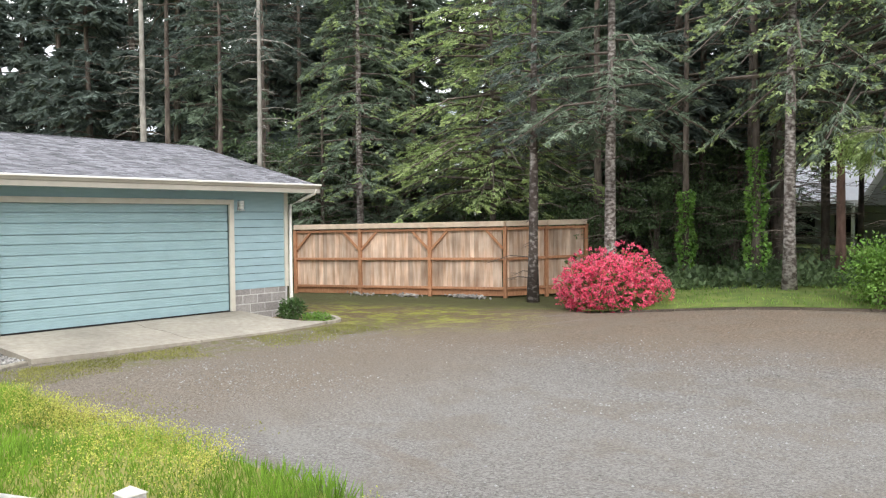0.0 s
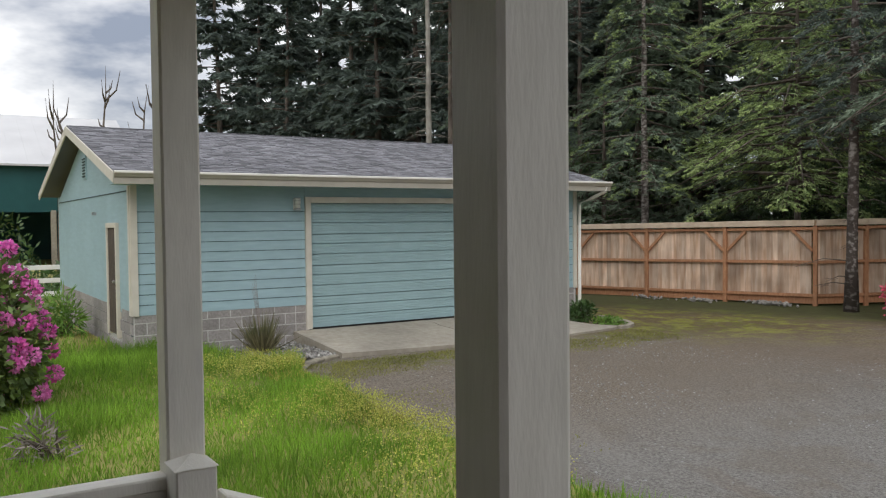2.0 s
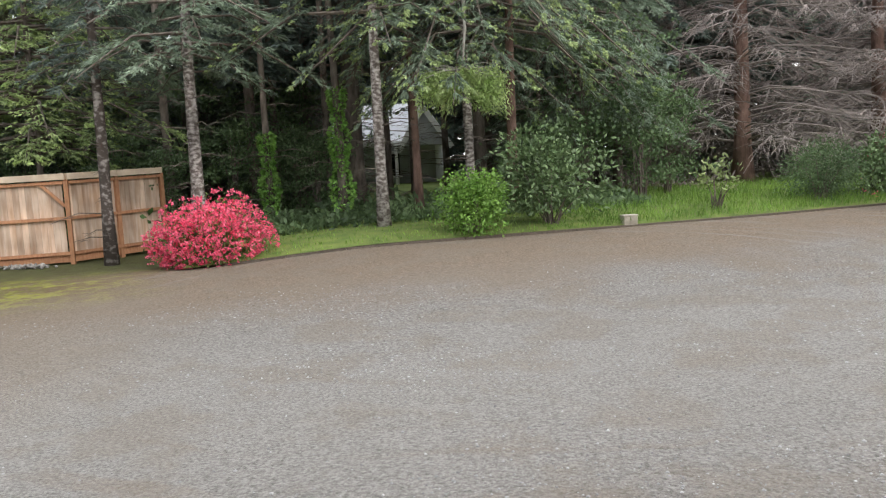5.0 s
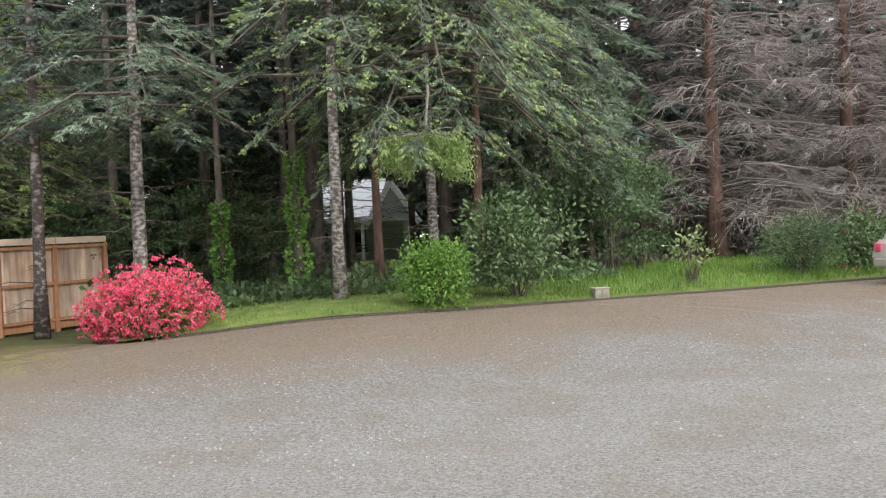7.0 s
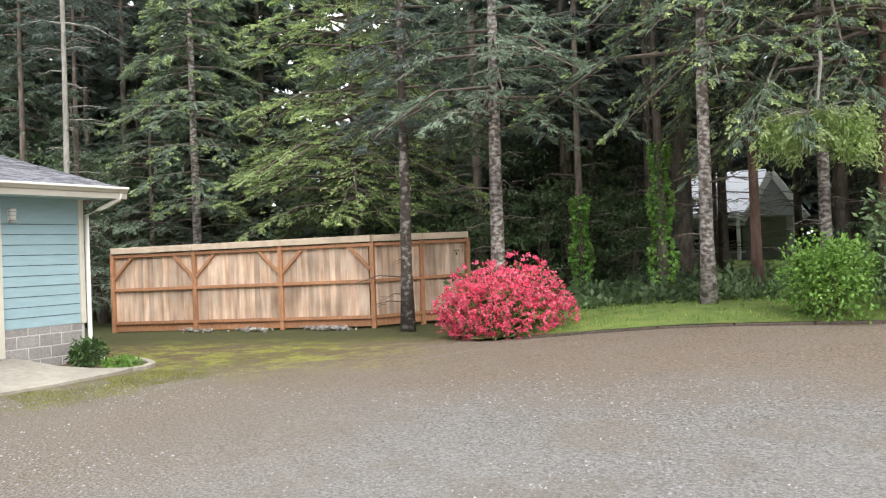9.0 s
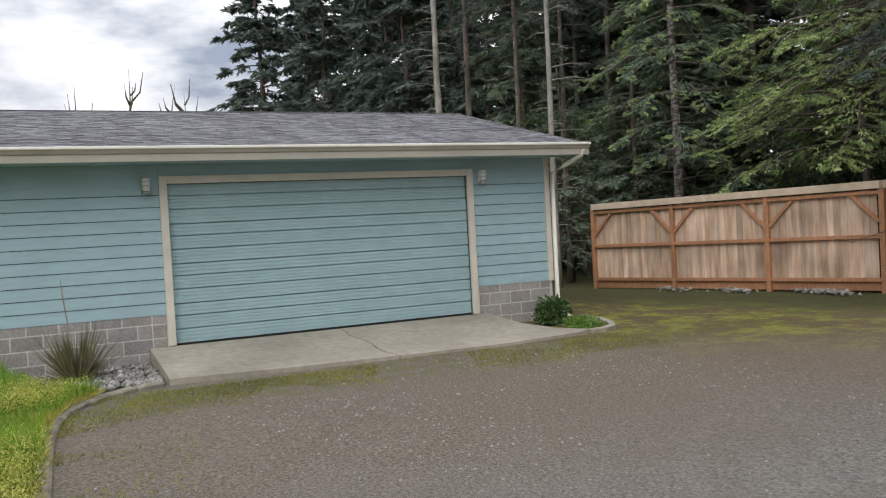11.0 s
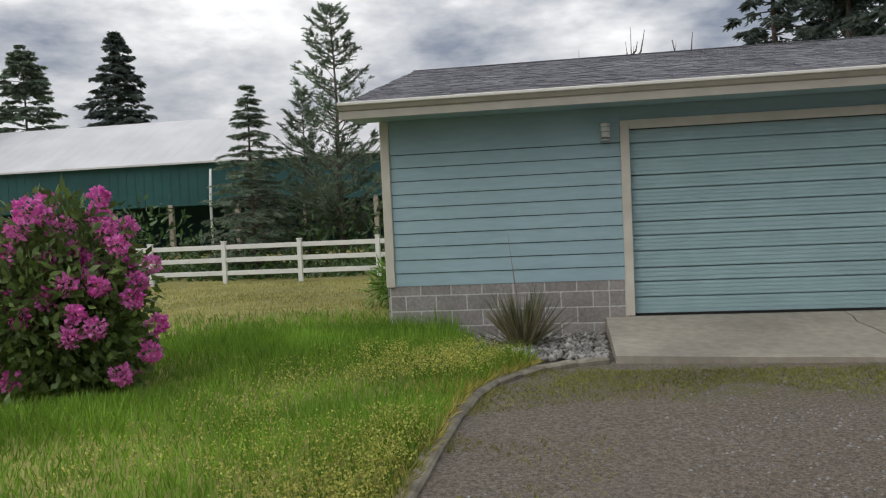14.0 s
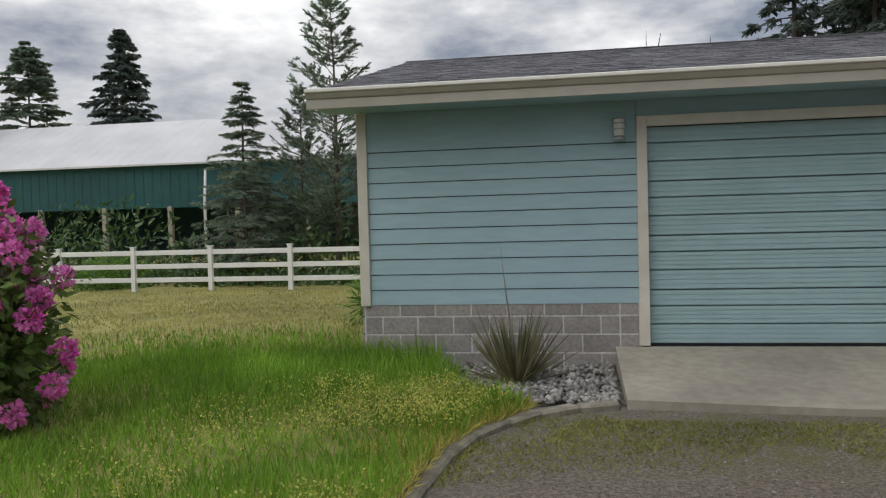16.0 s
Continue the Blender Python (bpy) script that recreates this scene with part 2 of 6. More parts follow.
# ---------------------------------------------------------------- mesh helpers
class Mesh:
    """Collects vertices and faces of one part."""

    def __init__(self):
        self.v, self.f = [], []

    def add(self, vs, fs):
        o = len(self.v)
        self.v += [tuple(p) for p in vs]
        self.f += [tuple(i + o for i in f) for f in fs]
        return self

    def box(self, c, s, m=None, ch=0.0):
        """A box of size s at c, its edges chamfered by ch."""
        hx, hy, hz = (d / 2 for d in s)
        if ch <= 0:
            vs = [(x, y, z) for x in (-hx, hx) for y in (-hy, hy) for z in (-hz, hz)]
            fs = [(0, 1, 3, 2), (4, 6, 7, 5), (0, 4, 5, 1), (2, 3, 7, 6), (0, 2, 6, 4), (1, 5, 7, 3)]
        else:
            h = (hx, hy, hz)
            idx, vs, fs = {}, [], []
            for sx in (-1, 1):
                for sy in (-1, 1):
                    for sz in (-1, 1):
                        sg = (sx, sy, sz)
                        for a in range(3):
                            idx[sg + (a,)] = len(vs)
                            vs.append(tuple(sg[k] * (h[k] if k == a else h[k] - ch) for k in range(3)))
            for a in range(3):
                b, c2 = (a + 1) % 3, (a + 2) % 3
                for s1 in (-1, 1):
                    q = []
                    for sb, sc in ((-1, -1), (1, -1), (1, 1), (-1, 1)):
                        g = [0, 0, 0]
                        g[a], g[b], g[c2] = s1, sb, sc
                        q.append(idx[tuple(g) + (a,)])
                    fs.append(tuple(q if s1 > 0 else q[::-1]))
                for sa in (-1, 1):
                    for sb in (-1, 1):
                        g0, g1 = [0, 0, 0], [0, 0, 0]
                        g0[a], g0[b], g0[c2] = sa, sb, -1
                        g1[a], g1[b], g1[c2] = sa, sb, 1
                        q = [idx[tuple(g0) + (a,)], idx[tuple(g0) + (b,)], idx[tuple(g1) + (b,)], idx[tuple(g1) + (a,)]]
                        fs.append(tuple(q if sa * sb > 0 else q[::-1]))
            for sx in (-1, 1):
                for sy in (-1, 1):
                    for sz in (-1, 1):
                        q = [idx[(sx, sy, sz, a)] for a in range(3)]
                        fs.append(tuple(q if sx * sy * sz > 0 else q[::-1]))
        mm = Matrix.Translation(c) @ (m.to_4x4() if m else Matrix.Identity(4))
        return self.add([mm @ Vector(p) for p in vs], fs)

    def beam(self, p, q, w, d, ch=0.0, up=(0, 0, 1)):
        """A straight timber from p to q, w wide and d deep (d along up)."""
        p, q = Vector(p), Vector(q)
        x = (q - p).normalized()
        u = Vector(up)
        y = u.cross(x).normalized()
        z = x.cross(y)
        m = Matrix((x, y, z)).transposed()
        return self.box((p + q) / 2, ((q - p).length, w, d), m, ch)

    def tube(self, pts, radii, n=8, cap=True):
        pts = [Vector([float(c) for c in p]) for p in pts]
        rings = []
        for i, p in enumerate(pts):
            t = (pts[min(i + 1, len(pts) - 1)] - pts[max(i - 1, 0)]).normalized()
            a = t.orthogonal().normalized() if abs(t.z) < 0.9 else Vector((1, 0, 0)).cross(t).normalized()
            if abs(t.z) < 0.9:
                a = Vector((0, 0, 1)).cross(t).normalized()
            b = t.cross(a)
            rings.append([p + float(radii[i]) * (a * math.cos(k * math.tau / n) + b * math.sin(k * math.tau / n)) for k in range(n)])
        vs = [v for r in rings for v in r]
        fs = [(i * n + k, i * n + (k + 1) % n, (i + 1) * n + (k + 1) % n, (i + 1) * n + k) for i in range(len(pts) - 1) for k in range(n)]
        if cap:
            fs += [tuple(range(n))[::-1], tuple((len(pts) - 1) * n + k for k in range(n))]
        return self.add(vs, fs)

    def extrude(self, poly, z0, z1):
        n = len(poly)
        vs = [(x, y, z0) for x, y in poly] + [(x, y, z1) for x, y in poly]
        fs = [tuple(range(n))[::-1], tuple(range(n, 2 * n))] + [(i, (i + 1) % n, n + (i + 1) % n, n + i) for i in range(n)]
        return self.add(vs, fs)

    def data(self, name, mat, smooth=False):
        me = bpy.data.meshes.new(name)
        me.from_pydata(self.v, [], self.f)
        me.materials.append(mat)
        if smooth:
            me.polygons.foreach_set("use_smooth", [True] * len(me.polygons))
        me.update()
        return me


def part(name, mesh, mat, parent=None, label="", smooth=False):
    ob = new(name, mesh.data(name, mat, smooth) if isinstance(mesh, Mesh) else mesh)
    if parent:
        ob.parent = parent
        ob.matrix_parent_inverse = parent.matrix_basis.inverted()
    return tagged(ob, label)


def thing(name, at, label, category, group="", kind=""):
    ob = new(name)
    ob.empty_display_size = 0.1
    ob.matrix_basis = at if isinstance(at, Matrix) else Matrix.Translation(at)
    return tagged(ob, label, category, group, kind)


def array_mesh(name, V, F, mat):
    """A mesh from arrays of vertices (n,3) and quads (m,4)."""
    me = bpy.data.meshes.new(name)
    me.vertices.add(len(V))
    me.vertices.foreach_set("co", np.asarray(V, np.float32).ravel())
    k = F.shape[1]
    me.loops.add(F.size)
    me.loops.foreach_set("vertex_index", F.ravel().astype(np.int32))
    me.polygons.add(len(F))
    me.polygons.foreach_set("loop_start", np.arange(0, F.size, k, dtype=np.int32))
    me.materials.append(mat)
    me.update(calc_edges=True)
    return me


def unit(a):
    return a / np.maximum(np.linalg.norm(a, axis=1, keepdims=True), 1e-6)


def leaves(P, D, length, width, rng, fold=0.25, flat=0.0):
    """Pointed leaves that start at P along D: two folded halves each, as quads. Gives V, F."""
    n = len(P)
    D = unit(D)
    R = rng.normal(size=(n, 3))
    R[:, 2] *= 1 - flat
    S = np.cross(D, R)
    if flat:
        S = S * (1 - flat) + flat * np.cross(D, np.tile([0, 0, 1.0], (n, 1)))
    S = unit(S)
    N = np.cross(S, D)
    L, W = np.reshape(length, (-1, 1)) * np.ones((n, 1)), np.reshape(width, (-1, 1)) * np.ones((n, 1))
    a, c = P, P + D * L
    m = P + D * L * 0.5
    b, d = m + S * W * 0.5 + N * W * fold, m - S * W * 0.5 + N * W * fold
    V = np.stack([a, b, c, d], 1).reshape(-1, 3)
    return V, np.arange(4 * n).reshape(n, 4)


def needles(P, D, length, width, rng):
    """Pointed needle sprays, one thin blade each, widest near the twig. Gives V, F."""
    n = len(P)
    D = unit(D)
    S = unit(np.cross(D, rng.normal(0, 0.6, (n, 3)) + np.array([0, 0, 1.0])))
    L, W = np.reshape(length, (-1, 1)) * np.ones((n, 1)), np.reshape(width, (-1, 1)) * np.ones((n, 1))
    V = np.stack([P + S * W * 0.5, P - S * W * 0.5 + D * L * 0.15, P + D * L], 1).reshape(-1, 3)
    return V, np.arange(3 * n).reshape(n, 3)


def ground_z(x, y):
    """The lie of the land: level yard that rises gently toward the woods on its north-east side."""
    a = np.clip((np.asarray(y, float) - 8) / 9, 0, 1)
    b = np.clip((np.asarray(x, float) + 11) / 6, 0, 1)
    low = 0.022 * np.clip(-np.asarray(x, float) - 18, 0, 14)
    return -0.35 + 0.29 * a * a * (3 - 2 * a) * b * b * (3 - 2 * b) - low


# ---------------------------------------------------------------- ground
def ground_material():
    m = bpy.data.materials.new("gravel_yard")
    m.use_nodes = True
    n, l = m.node_tree.nodes, m.node_tree.links
    p = n["Principled BSDF"]
    p.inputs["Roughness"].default_value = 0.95
    p.inputs["Specular IOR Level"].default_value = 0.2
    pos = n.new("ShaderNodeNewGeometry").outputs["Position"]
    sep = n.new("ShaderNodeSeparateXYZ")
    l.new(pos, sep.inputs[0])

    def math_node(op, a, b=None, clamp=False):
        k = n.new("ShaderNodeMath")
        k.operation, k.use_clamp = op, clamp
        for i, q in enumerate((a, b)):
            if q is None:
                continue
            if isinstance(q, (int, float)):
                k.inputs[i].default_value = q
            else:
                l.new(q, k.inputs[i])
        return k.outputs[0]

    def noise_node(scale, detail=4, rough=0.55):
        k = n.new("ShaderNodeTexNoise")
        k.inputs["Scale"].default_value, k.inputs["Detail"].default_value, k.inputs["Roughness"].default_value = scale, detail, rough
        l.new(pos, k.inputs["Vector"])
        return k.outputs["Fac"]

    def ramp(v, lo, hi):
        k = n.new("ShaderNodeMapRange")
        k.interpolation_type = "SMOOTHSTEP"
        k.inputs["From Min"].default_value, k.inputs["From Max"].default_value = lo, hi
        l.new(v, k.inputs["Value"])
        return k.outputs["Result"]

    def blend(f, a, b):
        k = n.new("ShaderNodeMix")
        k.data_type = "RGBA"
        l.new(f, k.inputs["Factor"])
        for s, q in (("A", a), ("B", b)):
            if isinstance(q, tuple):
                k.inputs[s].default_value = (*q, 1)
            else:
                l.new(q, k.inputs[s])
        return k.outputs["Result"]

    # stones of the gravel
    vor = n.new("ShaderNodeTexVoronoi")
    vor.inputs["Scale"].default_value = 42
    l.new(pos, vor.inputs["Vector"])
    hue = n.new("ShaderNodeSeparateColor")
    l.new(vor.outputs["Color"], hue.inputs[0])
    stone = blend(ramp(hue.outputs[0], 0.0, 1.0), (0.095, 0.089, 0.081), (0.37, 0.35, 0.325))
    grain = blend(ramp(noise_node(30, 9, 0.82), 0.36, 0.64), (0.072, 0.067, 0.06), (0.38, 0.36, 0.332))
    fine = blend(ramp(noise_node(6), 0.35, 0.75), grain, stone)
    wobble = math_node("MULTIPLY", math_node("SUBTRACT", noise_node(0.45, 5), 0.5), 7.0)
    # brown needle litter toward the far side
    far = math_node("ADD", math_node("ADD", sep.outputs["Y"], math_node("MULTIPLY", sep.outputs["X"], -0.42)), wobble)
    litter = blend(ramp(noise_node(24, 9, 0.8), 0.36, 0.64), (0.095, 0.07, 0.047), (0.32, 0.245, 0.178))
    c = blend(math_node("MULTIPLY", ramp(far, 10.5, 15.5), 0.88), fine, litter)
    near_y = math_node("MULTIPLY", ramp(far, 3.0, 6.5), math_node("SUBTRACT", 1.0, ramp(far, 8.5, 12.0)))
    pale = blend(ramp(noise_node(34, 9, 0.82), 0.36, 0.64), (0.115, 0.108, 0.10), (0.44, 0.418, 0.388))
    c = blend(math_node("MULTIPLY", near_y, 0.55), c, pale)
    # brown earth shows through where the stone is thin
    bare = blend(ramp(noise_node(36, 9, 0.82), 0.36, 0.64), (0.095, 0.078, 0.06), (0.34, 0.295, 0.24))
    c = blend(math_node("MULTIPLY", ramp(noise_node(0.9, 6, 0.62), 0.46, 0.6), 0.45), c, bare)
    # tracks that wheels have worn, turning across the yard
    tx = math_node("ADD", sep.outputs["X"], 3.0)
    ty = math_node("SUBTRACT", sep.outputs["Y"], 12.0)
    turn = math_node("SQRT", math_node("ADD", math_node("MULTIPLY", tx, tx), math_node("MULTIPLY", ty, ty)))
    band = n.new("ShaderNodeTexNoise")
    band.noise_dimensions = "1D"
    band.inputs["Scale"].default_value, band.inputs["Detail"].default_value = 1.6, 3
    l.new(math_node("ADD", turn, math_node("MULTIPLY", wobble, 0.12)), band.inputs["W"])
    outer = ramp(turn, 4.0, 6.5)
    worn_in = math_node("MULTIPLY", outer, math_node("MULTIPLY", ramp(band.outputs["Fac"], 0.5, 0.66), ramp(noise_node(0.35, 3), 0.4, 0.62)))
    dust = blend(ramp(noise_node(40, 9, 0.82), 0.36, 0.64), (0.19, 0.178, 0.162), (0.42, 0.40, 0.37))
    c = blend(math_node("MULTIPLY", worn_in, 0.5), c, dust)
    damp = math_node("MULTIPLY", ramp(math_node("SUBTRACT", 1.0, band.outputs["Fac"]), 0.52, 0.68), ramp(noise_node(0.5, 4), 0.42, 0.62))
    c = blend(math_node("MULTIPLY", math_node("MULTIPLY", damp, outer), 0.35), c, litter)
    # moss and thin grass near the garage corner and the board fence
    dx = math_node("ADD", sep.outputs["X"], 14.5)
    dy = math_node("SUBTRACT", sep.outputs["Y"], 13.2)
    dist = math_node("SQRT", math_node("ADD", math_node("MULTIPLY", dx, dx), math_node("MULTIPLY", math_node("MULTIPLY", dy, dy), 0.9)))
    mossy = math_node("SUBTRACT", 1.0, ramp(math_node("ADD", dist, math_node("MULTIPLY", wobble, 0.6)), 2.5, 6.0))
    moss = blend(ramp(noise_node(1.5, 8, 0.75), 0.45, 0.6), (0.16, 0.115, 0.065), (0.30, 0.31, 0.055))
    c = blend(math_node("MULTIPLY", mossy, ramp(noise_node(9, 5), 0.25, 0.5)), c, moss)
    # darker, finer gravel before the apron
    gdx = math_node("ADD", sep.outputs["X"], 10.5)
    gdy = math_node("SUBTRACT", sep.outputs["Y"], 6.5)
    gd = math_node("SQRT", math_node("ADD", math_node("MULTIPLY", gdx, gdx), math_node("MULTIPLY", math_node("MULTIPLY", gdy, gdy), 0.5)))
    worn = math_node("SUBTRACT", 1.0, ramp(math_node("ADD", gd, math_node("MULTIPLY", wobble, 0.4)), 1.5, 5.0))
    earth = blend(ramp(noise_node(34, 9, 0.82), 0.36, 0.64), (0.09, 0.072, 0.053), (0.36, 0.302, 0.238))
    c = blend(math_node("MULTIPLY", worn, 0.8), c, earth)
    # weeds along the apron
    ex = math_node("ADD", sep.outputs["X"], 12.2)
    weeds = math_node("MULTIPLY", math_node("SUBTRACT", 1.0, ramp(math_node("ABSOLUTE", ex), 0.3, 1.3)), ramp(noise_node(5, 6, 0.7), 0.45, 0.62))
    c = blend(math_node("MULTIPLY", weeds, 0.7), c, (0.16, 0.17, 0.04))
    # forest floor
    wood = math_node("SUBTRACT", math_node("SUBTRACT", sep.outputs["Y"], math_node("MULTIPLY", sep.outputs["X"], 0.45)), math_node("MULTIPLY", wobble, 0.2))
    floor = blend(noise_node(4, 6), (0.06, 0.055, 0.03), (0.12, 0.13, 0.05))
    c = blend(ramp(wood, 19.6, 22.0), c, floor)
    l.new(c, p.inputs["Base Color"])
    bp = n.new("ShaderNodeBump")
    bp.inputs["Strength"].default_value, bp.inputs["Distance"].default_value = 0.9, 0.03
    l.new(math_node("ADD", noise_node(90, 4), math_node("MULTIPLY", vor.outputs["Distance"], -0.6)), bp.inputs["Height"])
    l.new(bp.outputs["Normal"], p.inputs["Normal"])
    return m


def grid_sheet(name, xs, ys, zf, mat):
    X, Y = np.meshgrid(np.asarray(xs), np.asarray(ys), indexing="ij")
    V = np.stack([X, Y, zf(X, Y)], -1).reshape(-1, 3)
    nx, ny = X.shape
    i = np.arange(nx * ny).reshape(nx, ny)
    F = np.stack([i[:-1, :-1], i[1:, :-1], i[1:, 1:], i[:-1, 1:]], -1).reshape(-1, 4)
    return new(name, array_mesh(name, V, F, mat))


rng = np.random.default_rng(7)
axis = np.concatenate([[-1500, -400, -120], np.arange(-60, 60, 1.0), [120, 400, 1500]])


def uneven(x, y):
    return ground_z(x, y) + 0.012 * np.sin(x * 0.9 + 1) * np.cos(y * 0.7)


tagged(grid_sheet("ground", axis, axis, uneven, ground_material()), "grey gravel yard with brown needle litter and moss", "ground", kind="structure")

# ---------------------------------------------------------------- apron, kerb, lawns
WOOD_EDGE = [(-9.6, 15.2), (-7.6, 15.75), (-5.0, 16.6), (-2.45, 17.6), (-0.25, 18.4), (2.8, 19.75), (6.9, 21.9), (15, 26.2), (40, 40)]


def edge_y(x):
    """The line between the gravel and the lawn under the trees."""
    return np.interp(x, [p[0] for p in WOOD_EDGE], [p[1] for p in WOOD_EDGE])


def lawn_top(x):
    """The north edge of the house lawn: kerb, pebble bed and the garage's foot."""
    return np.interp(x, [-400, -23.4, -23.3, -15.0, -14.95, -13.4, -12.85, -12.45, -12.0, -11.4, -10.6, -4.6, -3.9, -3.62, -3.5],
                     [12, 12, 1.66, 1.66, 2.6, 3.3, 3.82, 3.66, 3.45, 3.3, 3.26, 3.26, 3.03, 2.3, 1.2])


def lawn_z(x, y):
    return ground_z(x, y) + 0.05 + 0.02 * np.sin(x * 1.3) * np.cos(y * 1.1)


lx = np.concatenate([[-400, -120, -60], np.arange(-40, -24, 1.0), [-23.45, -23.35, -23.25], np.arange(-22.5, -15.2, 0.5), [-15.02, -14.9], np.arange(-14.6, -3.49, 0.1)])
ls = np.concatenate([[-300, -90, -50], np.linspace(-30, -3, 28), np.linspace(-2.6, 0, 14)])
LX, LS = np.meshgrid(lx, ls, indexing="ij")
LT = lawn_top(LX)
t01 = (LS + 2.6) / 2.6
LY = np.where(LS > -2.61, -2.6 + t01 * (LT + 2.6), LS)
LV = np.stack([LX, LY, lawn_z(LX, LY)], -1).reshape(-1, 3)
li = np.arange(LX.size).reshape(LX.shape)
LF = np.stack([li[:-1, :-1], li[1:, :-1], li[1:, 1:], li[:-1, 1:]], -1).reshape(-1, 4)
tagged(new("lawn", array_mesh("lawn", LV, LF, lawn_soil)), "long unmown green lawn with yellow weeds beside the gravel", "lawn", kind="structure")


def back_z(x, d):
    return ground_z(x, edge_y(x)) + 0.05 + 0.14 * np.clip(d / 1.4, 0, 1) + 0.03 * np.clip(d, 0, 30)


bx = np.arange(-9.4, 26, 0.4)
bd = np.array([0.02, 0.3, 0.7, 1.2, 1.8, 2.6, 3.6, 5.0, 7, 10, 14, 20])
BX, BD = np.meshgrid(bx, bd, indexing="ij")
BY = edge_y(BX) + BD * 1.1
BV = np.stack([BX - BD * 0.35, BY, back_z(BX, BD)], -1).reshape(-1, 3)
bi = np.arange(BX.size).reshape(BX.shape)
BF = np.stack([bi[:-1, :-1], bi[1:, :-1], bi[1:, 1:], bi[:-1, 1:]], -1).reshape(-1, 4)
verge_soil = material("verge_turf", (0.09, 0.14, 0.03), (0.17, 0.21, 0.05), 2.2, 0.9, 0.6, 60, 0.25, 0.25)
tagged(new("lawn_verge", array_mesh("lawn_verge", BV, BF, verge_soil)), "strip of bright green grass under the trees", "lawn", kind="structure")


def verge_point(x, d):
    return np.stack([x - d * 0.35, edge_y(x) + d * 1.1, back_z(x, d)], -1)


# concrete apron in front of the garage door, sloping to the gravel
apron = thing("concrete_apron", (-13.9, 7.5, -0.35), "pale cracked concrete apron in front of garage door", "driveway", kind="structure")


def slab(poly_top, parent, name):
    """A slab between the door sill and the gravel: top follows the fall of the apron."""
    def zt(x):
        return -0.125 + (x + 15.0) / 2.1 * (-0.165)
    n = len(poly_top)
    vs = [(x, y, zt(x)) for x, y in poly_top] + [(x, y, -0.5) for x, y in poly_top]
    fs = [tuple(range(n)), tuple(range(n, 2 * n))[::-1]] + [(i, n + i, n + (i + 1) % n, (i + 1) % n) for i in range(n)]
    return part(name, Mesh().add(vs, fs), concrete, parent)


slab([(-15.0, 4.58), (-13.02, 4.62), (-12.86, 6.2), (-12.78, 7.53), (-13.1, 7.44), (-13.4, 7.42), (-13.7, 7.47), (-14.1, 7.43), (-14.4, 7.37), (-14.7, 7.42), (-15.0, 7.41)], apron, "slab")
slab([(-15.0, 7.425), (-14.7, 7.437), (-14.4, 7.39), (-14.1, 7.452), (-13.7, 7.496), (-13.4, 7.445), (-13.1, 7.47), (-12.77, 7.57), (-12.72, 9.2), (-12.86, 10.5), (-12.98, 10.75), (-13.3, 10.35), (-13.9, 10.1), (-15.0, 10.05)], apron, "slab")

# low concrete kerb round the lawn, laid in lengths
kerb = thing("kerb", (-10.5, 3.3, -0.35), "weathered curved concrete kerb along the lawn", "kerb", kind="structure")
KERB = [(-13.05, 4.55), (-12.92, 4.2), (-12.68, 3.88), (-12.36, 3.64), (-11.95, 3.45), (-11.4, 3.34), (-10.7, 3.29), (-9.8, 3.28), (-8.8, 3.28), (-7.8, 3.28), (-6.8, 3.28), (-5.8, 3.28), (-4.8, 3.28), (-4.2, 3.18), (-3.8, 2.85), (-3.58, 2.3), (-3.5, 1.6)]
for p, q in zip(KERB[:-1], KERB[1:]):
    d = Vector((q[0] - p[0], q[1] - p[1], 0)).normalized() * 0.006
    part("kerb_length", Mesh().beam((p[0] + d.x, p[1] + d.y, -0.385), (q[0] - d.x, q[1] - d.y, -0.39 - 0.006 * (len(kerb.children) % 3)), 0.14, 0.18, 0.02), kerb_mat, kerb)
bed_kerb = thing("bed_edging", (-13.3, 11.0, -0.35), "low curved concrete edging round a planting bed", "edging", kind="structure")
BED = [(-12.95, 10.72), (-12.98, 11.0), (-13.15, 11.28), (-13.5, 11.5), (-14.0, 11.66), (-14.6, 11.72)]
for p, q in zip(BED[:-1], BED[1:]):
    part("edging_length", Mesh().beam((*p, -0.36), (*q, -0.36), 0.11, 0.16, 0.012), concrete, bed_kerb)
verge_kerb = thing("verge_edging", (-2, 17.8, -0.1), "low dark timber edging between gravel and verge", "edging", kind="structure")
ex = np.arange(-8.6, 24, 1.2)
for a, b in zip(ex[:-1], ex[1:]):
    pa = (a, edge_y(a), ground_z(a, edge_y(a)) + 0.0)
    pb = (b - 0.02, edge_y(b - 0.02), ground_z(b, edge_y(b)) + 0.0)
    part("edging_board", Mesh().beam(pa, pb, 0.1, 0.085, 0.012), dark_wood, verge_kerb)


# ---------------------------------------------------------------- garage
FX, GL, GR, BACKX = -15.0, 1.765, 11.41, -23.4
garage = thing("garage", (-19.2, 6.5, -0.35), "pale aqua lap-sided double garage with grey shingle gable roof", "garage")
GZ0, SILL, EAVE, RIDGE, RIDGEX = -0.4, 0.34, 2.56, 3.86, -19.28
DL, DR, DTOP = 4.95, 9.785, 2.225           # door opening

# wall sheet coloured dark so the gaps between laps read as shadow lines
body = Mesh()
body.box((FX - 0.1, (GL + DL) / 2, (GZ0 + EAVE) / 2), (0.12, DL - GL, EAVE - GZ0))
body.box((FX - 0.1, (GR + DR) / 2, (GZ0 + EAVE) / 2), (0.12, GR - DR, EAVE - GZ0))
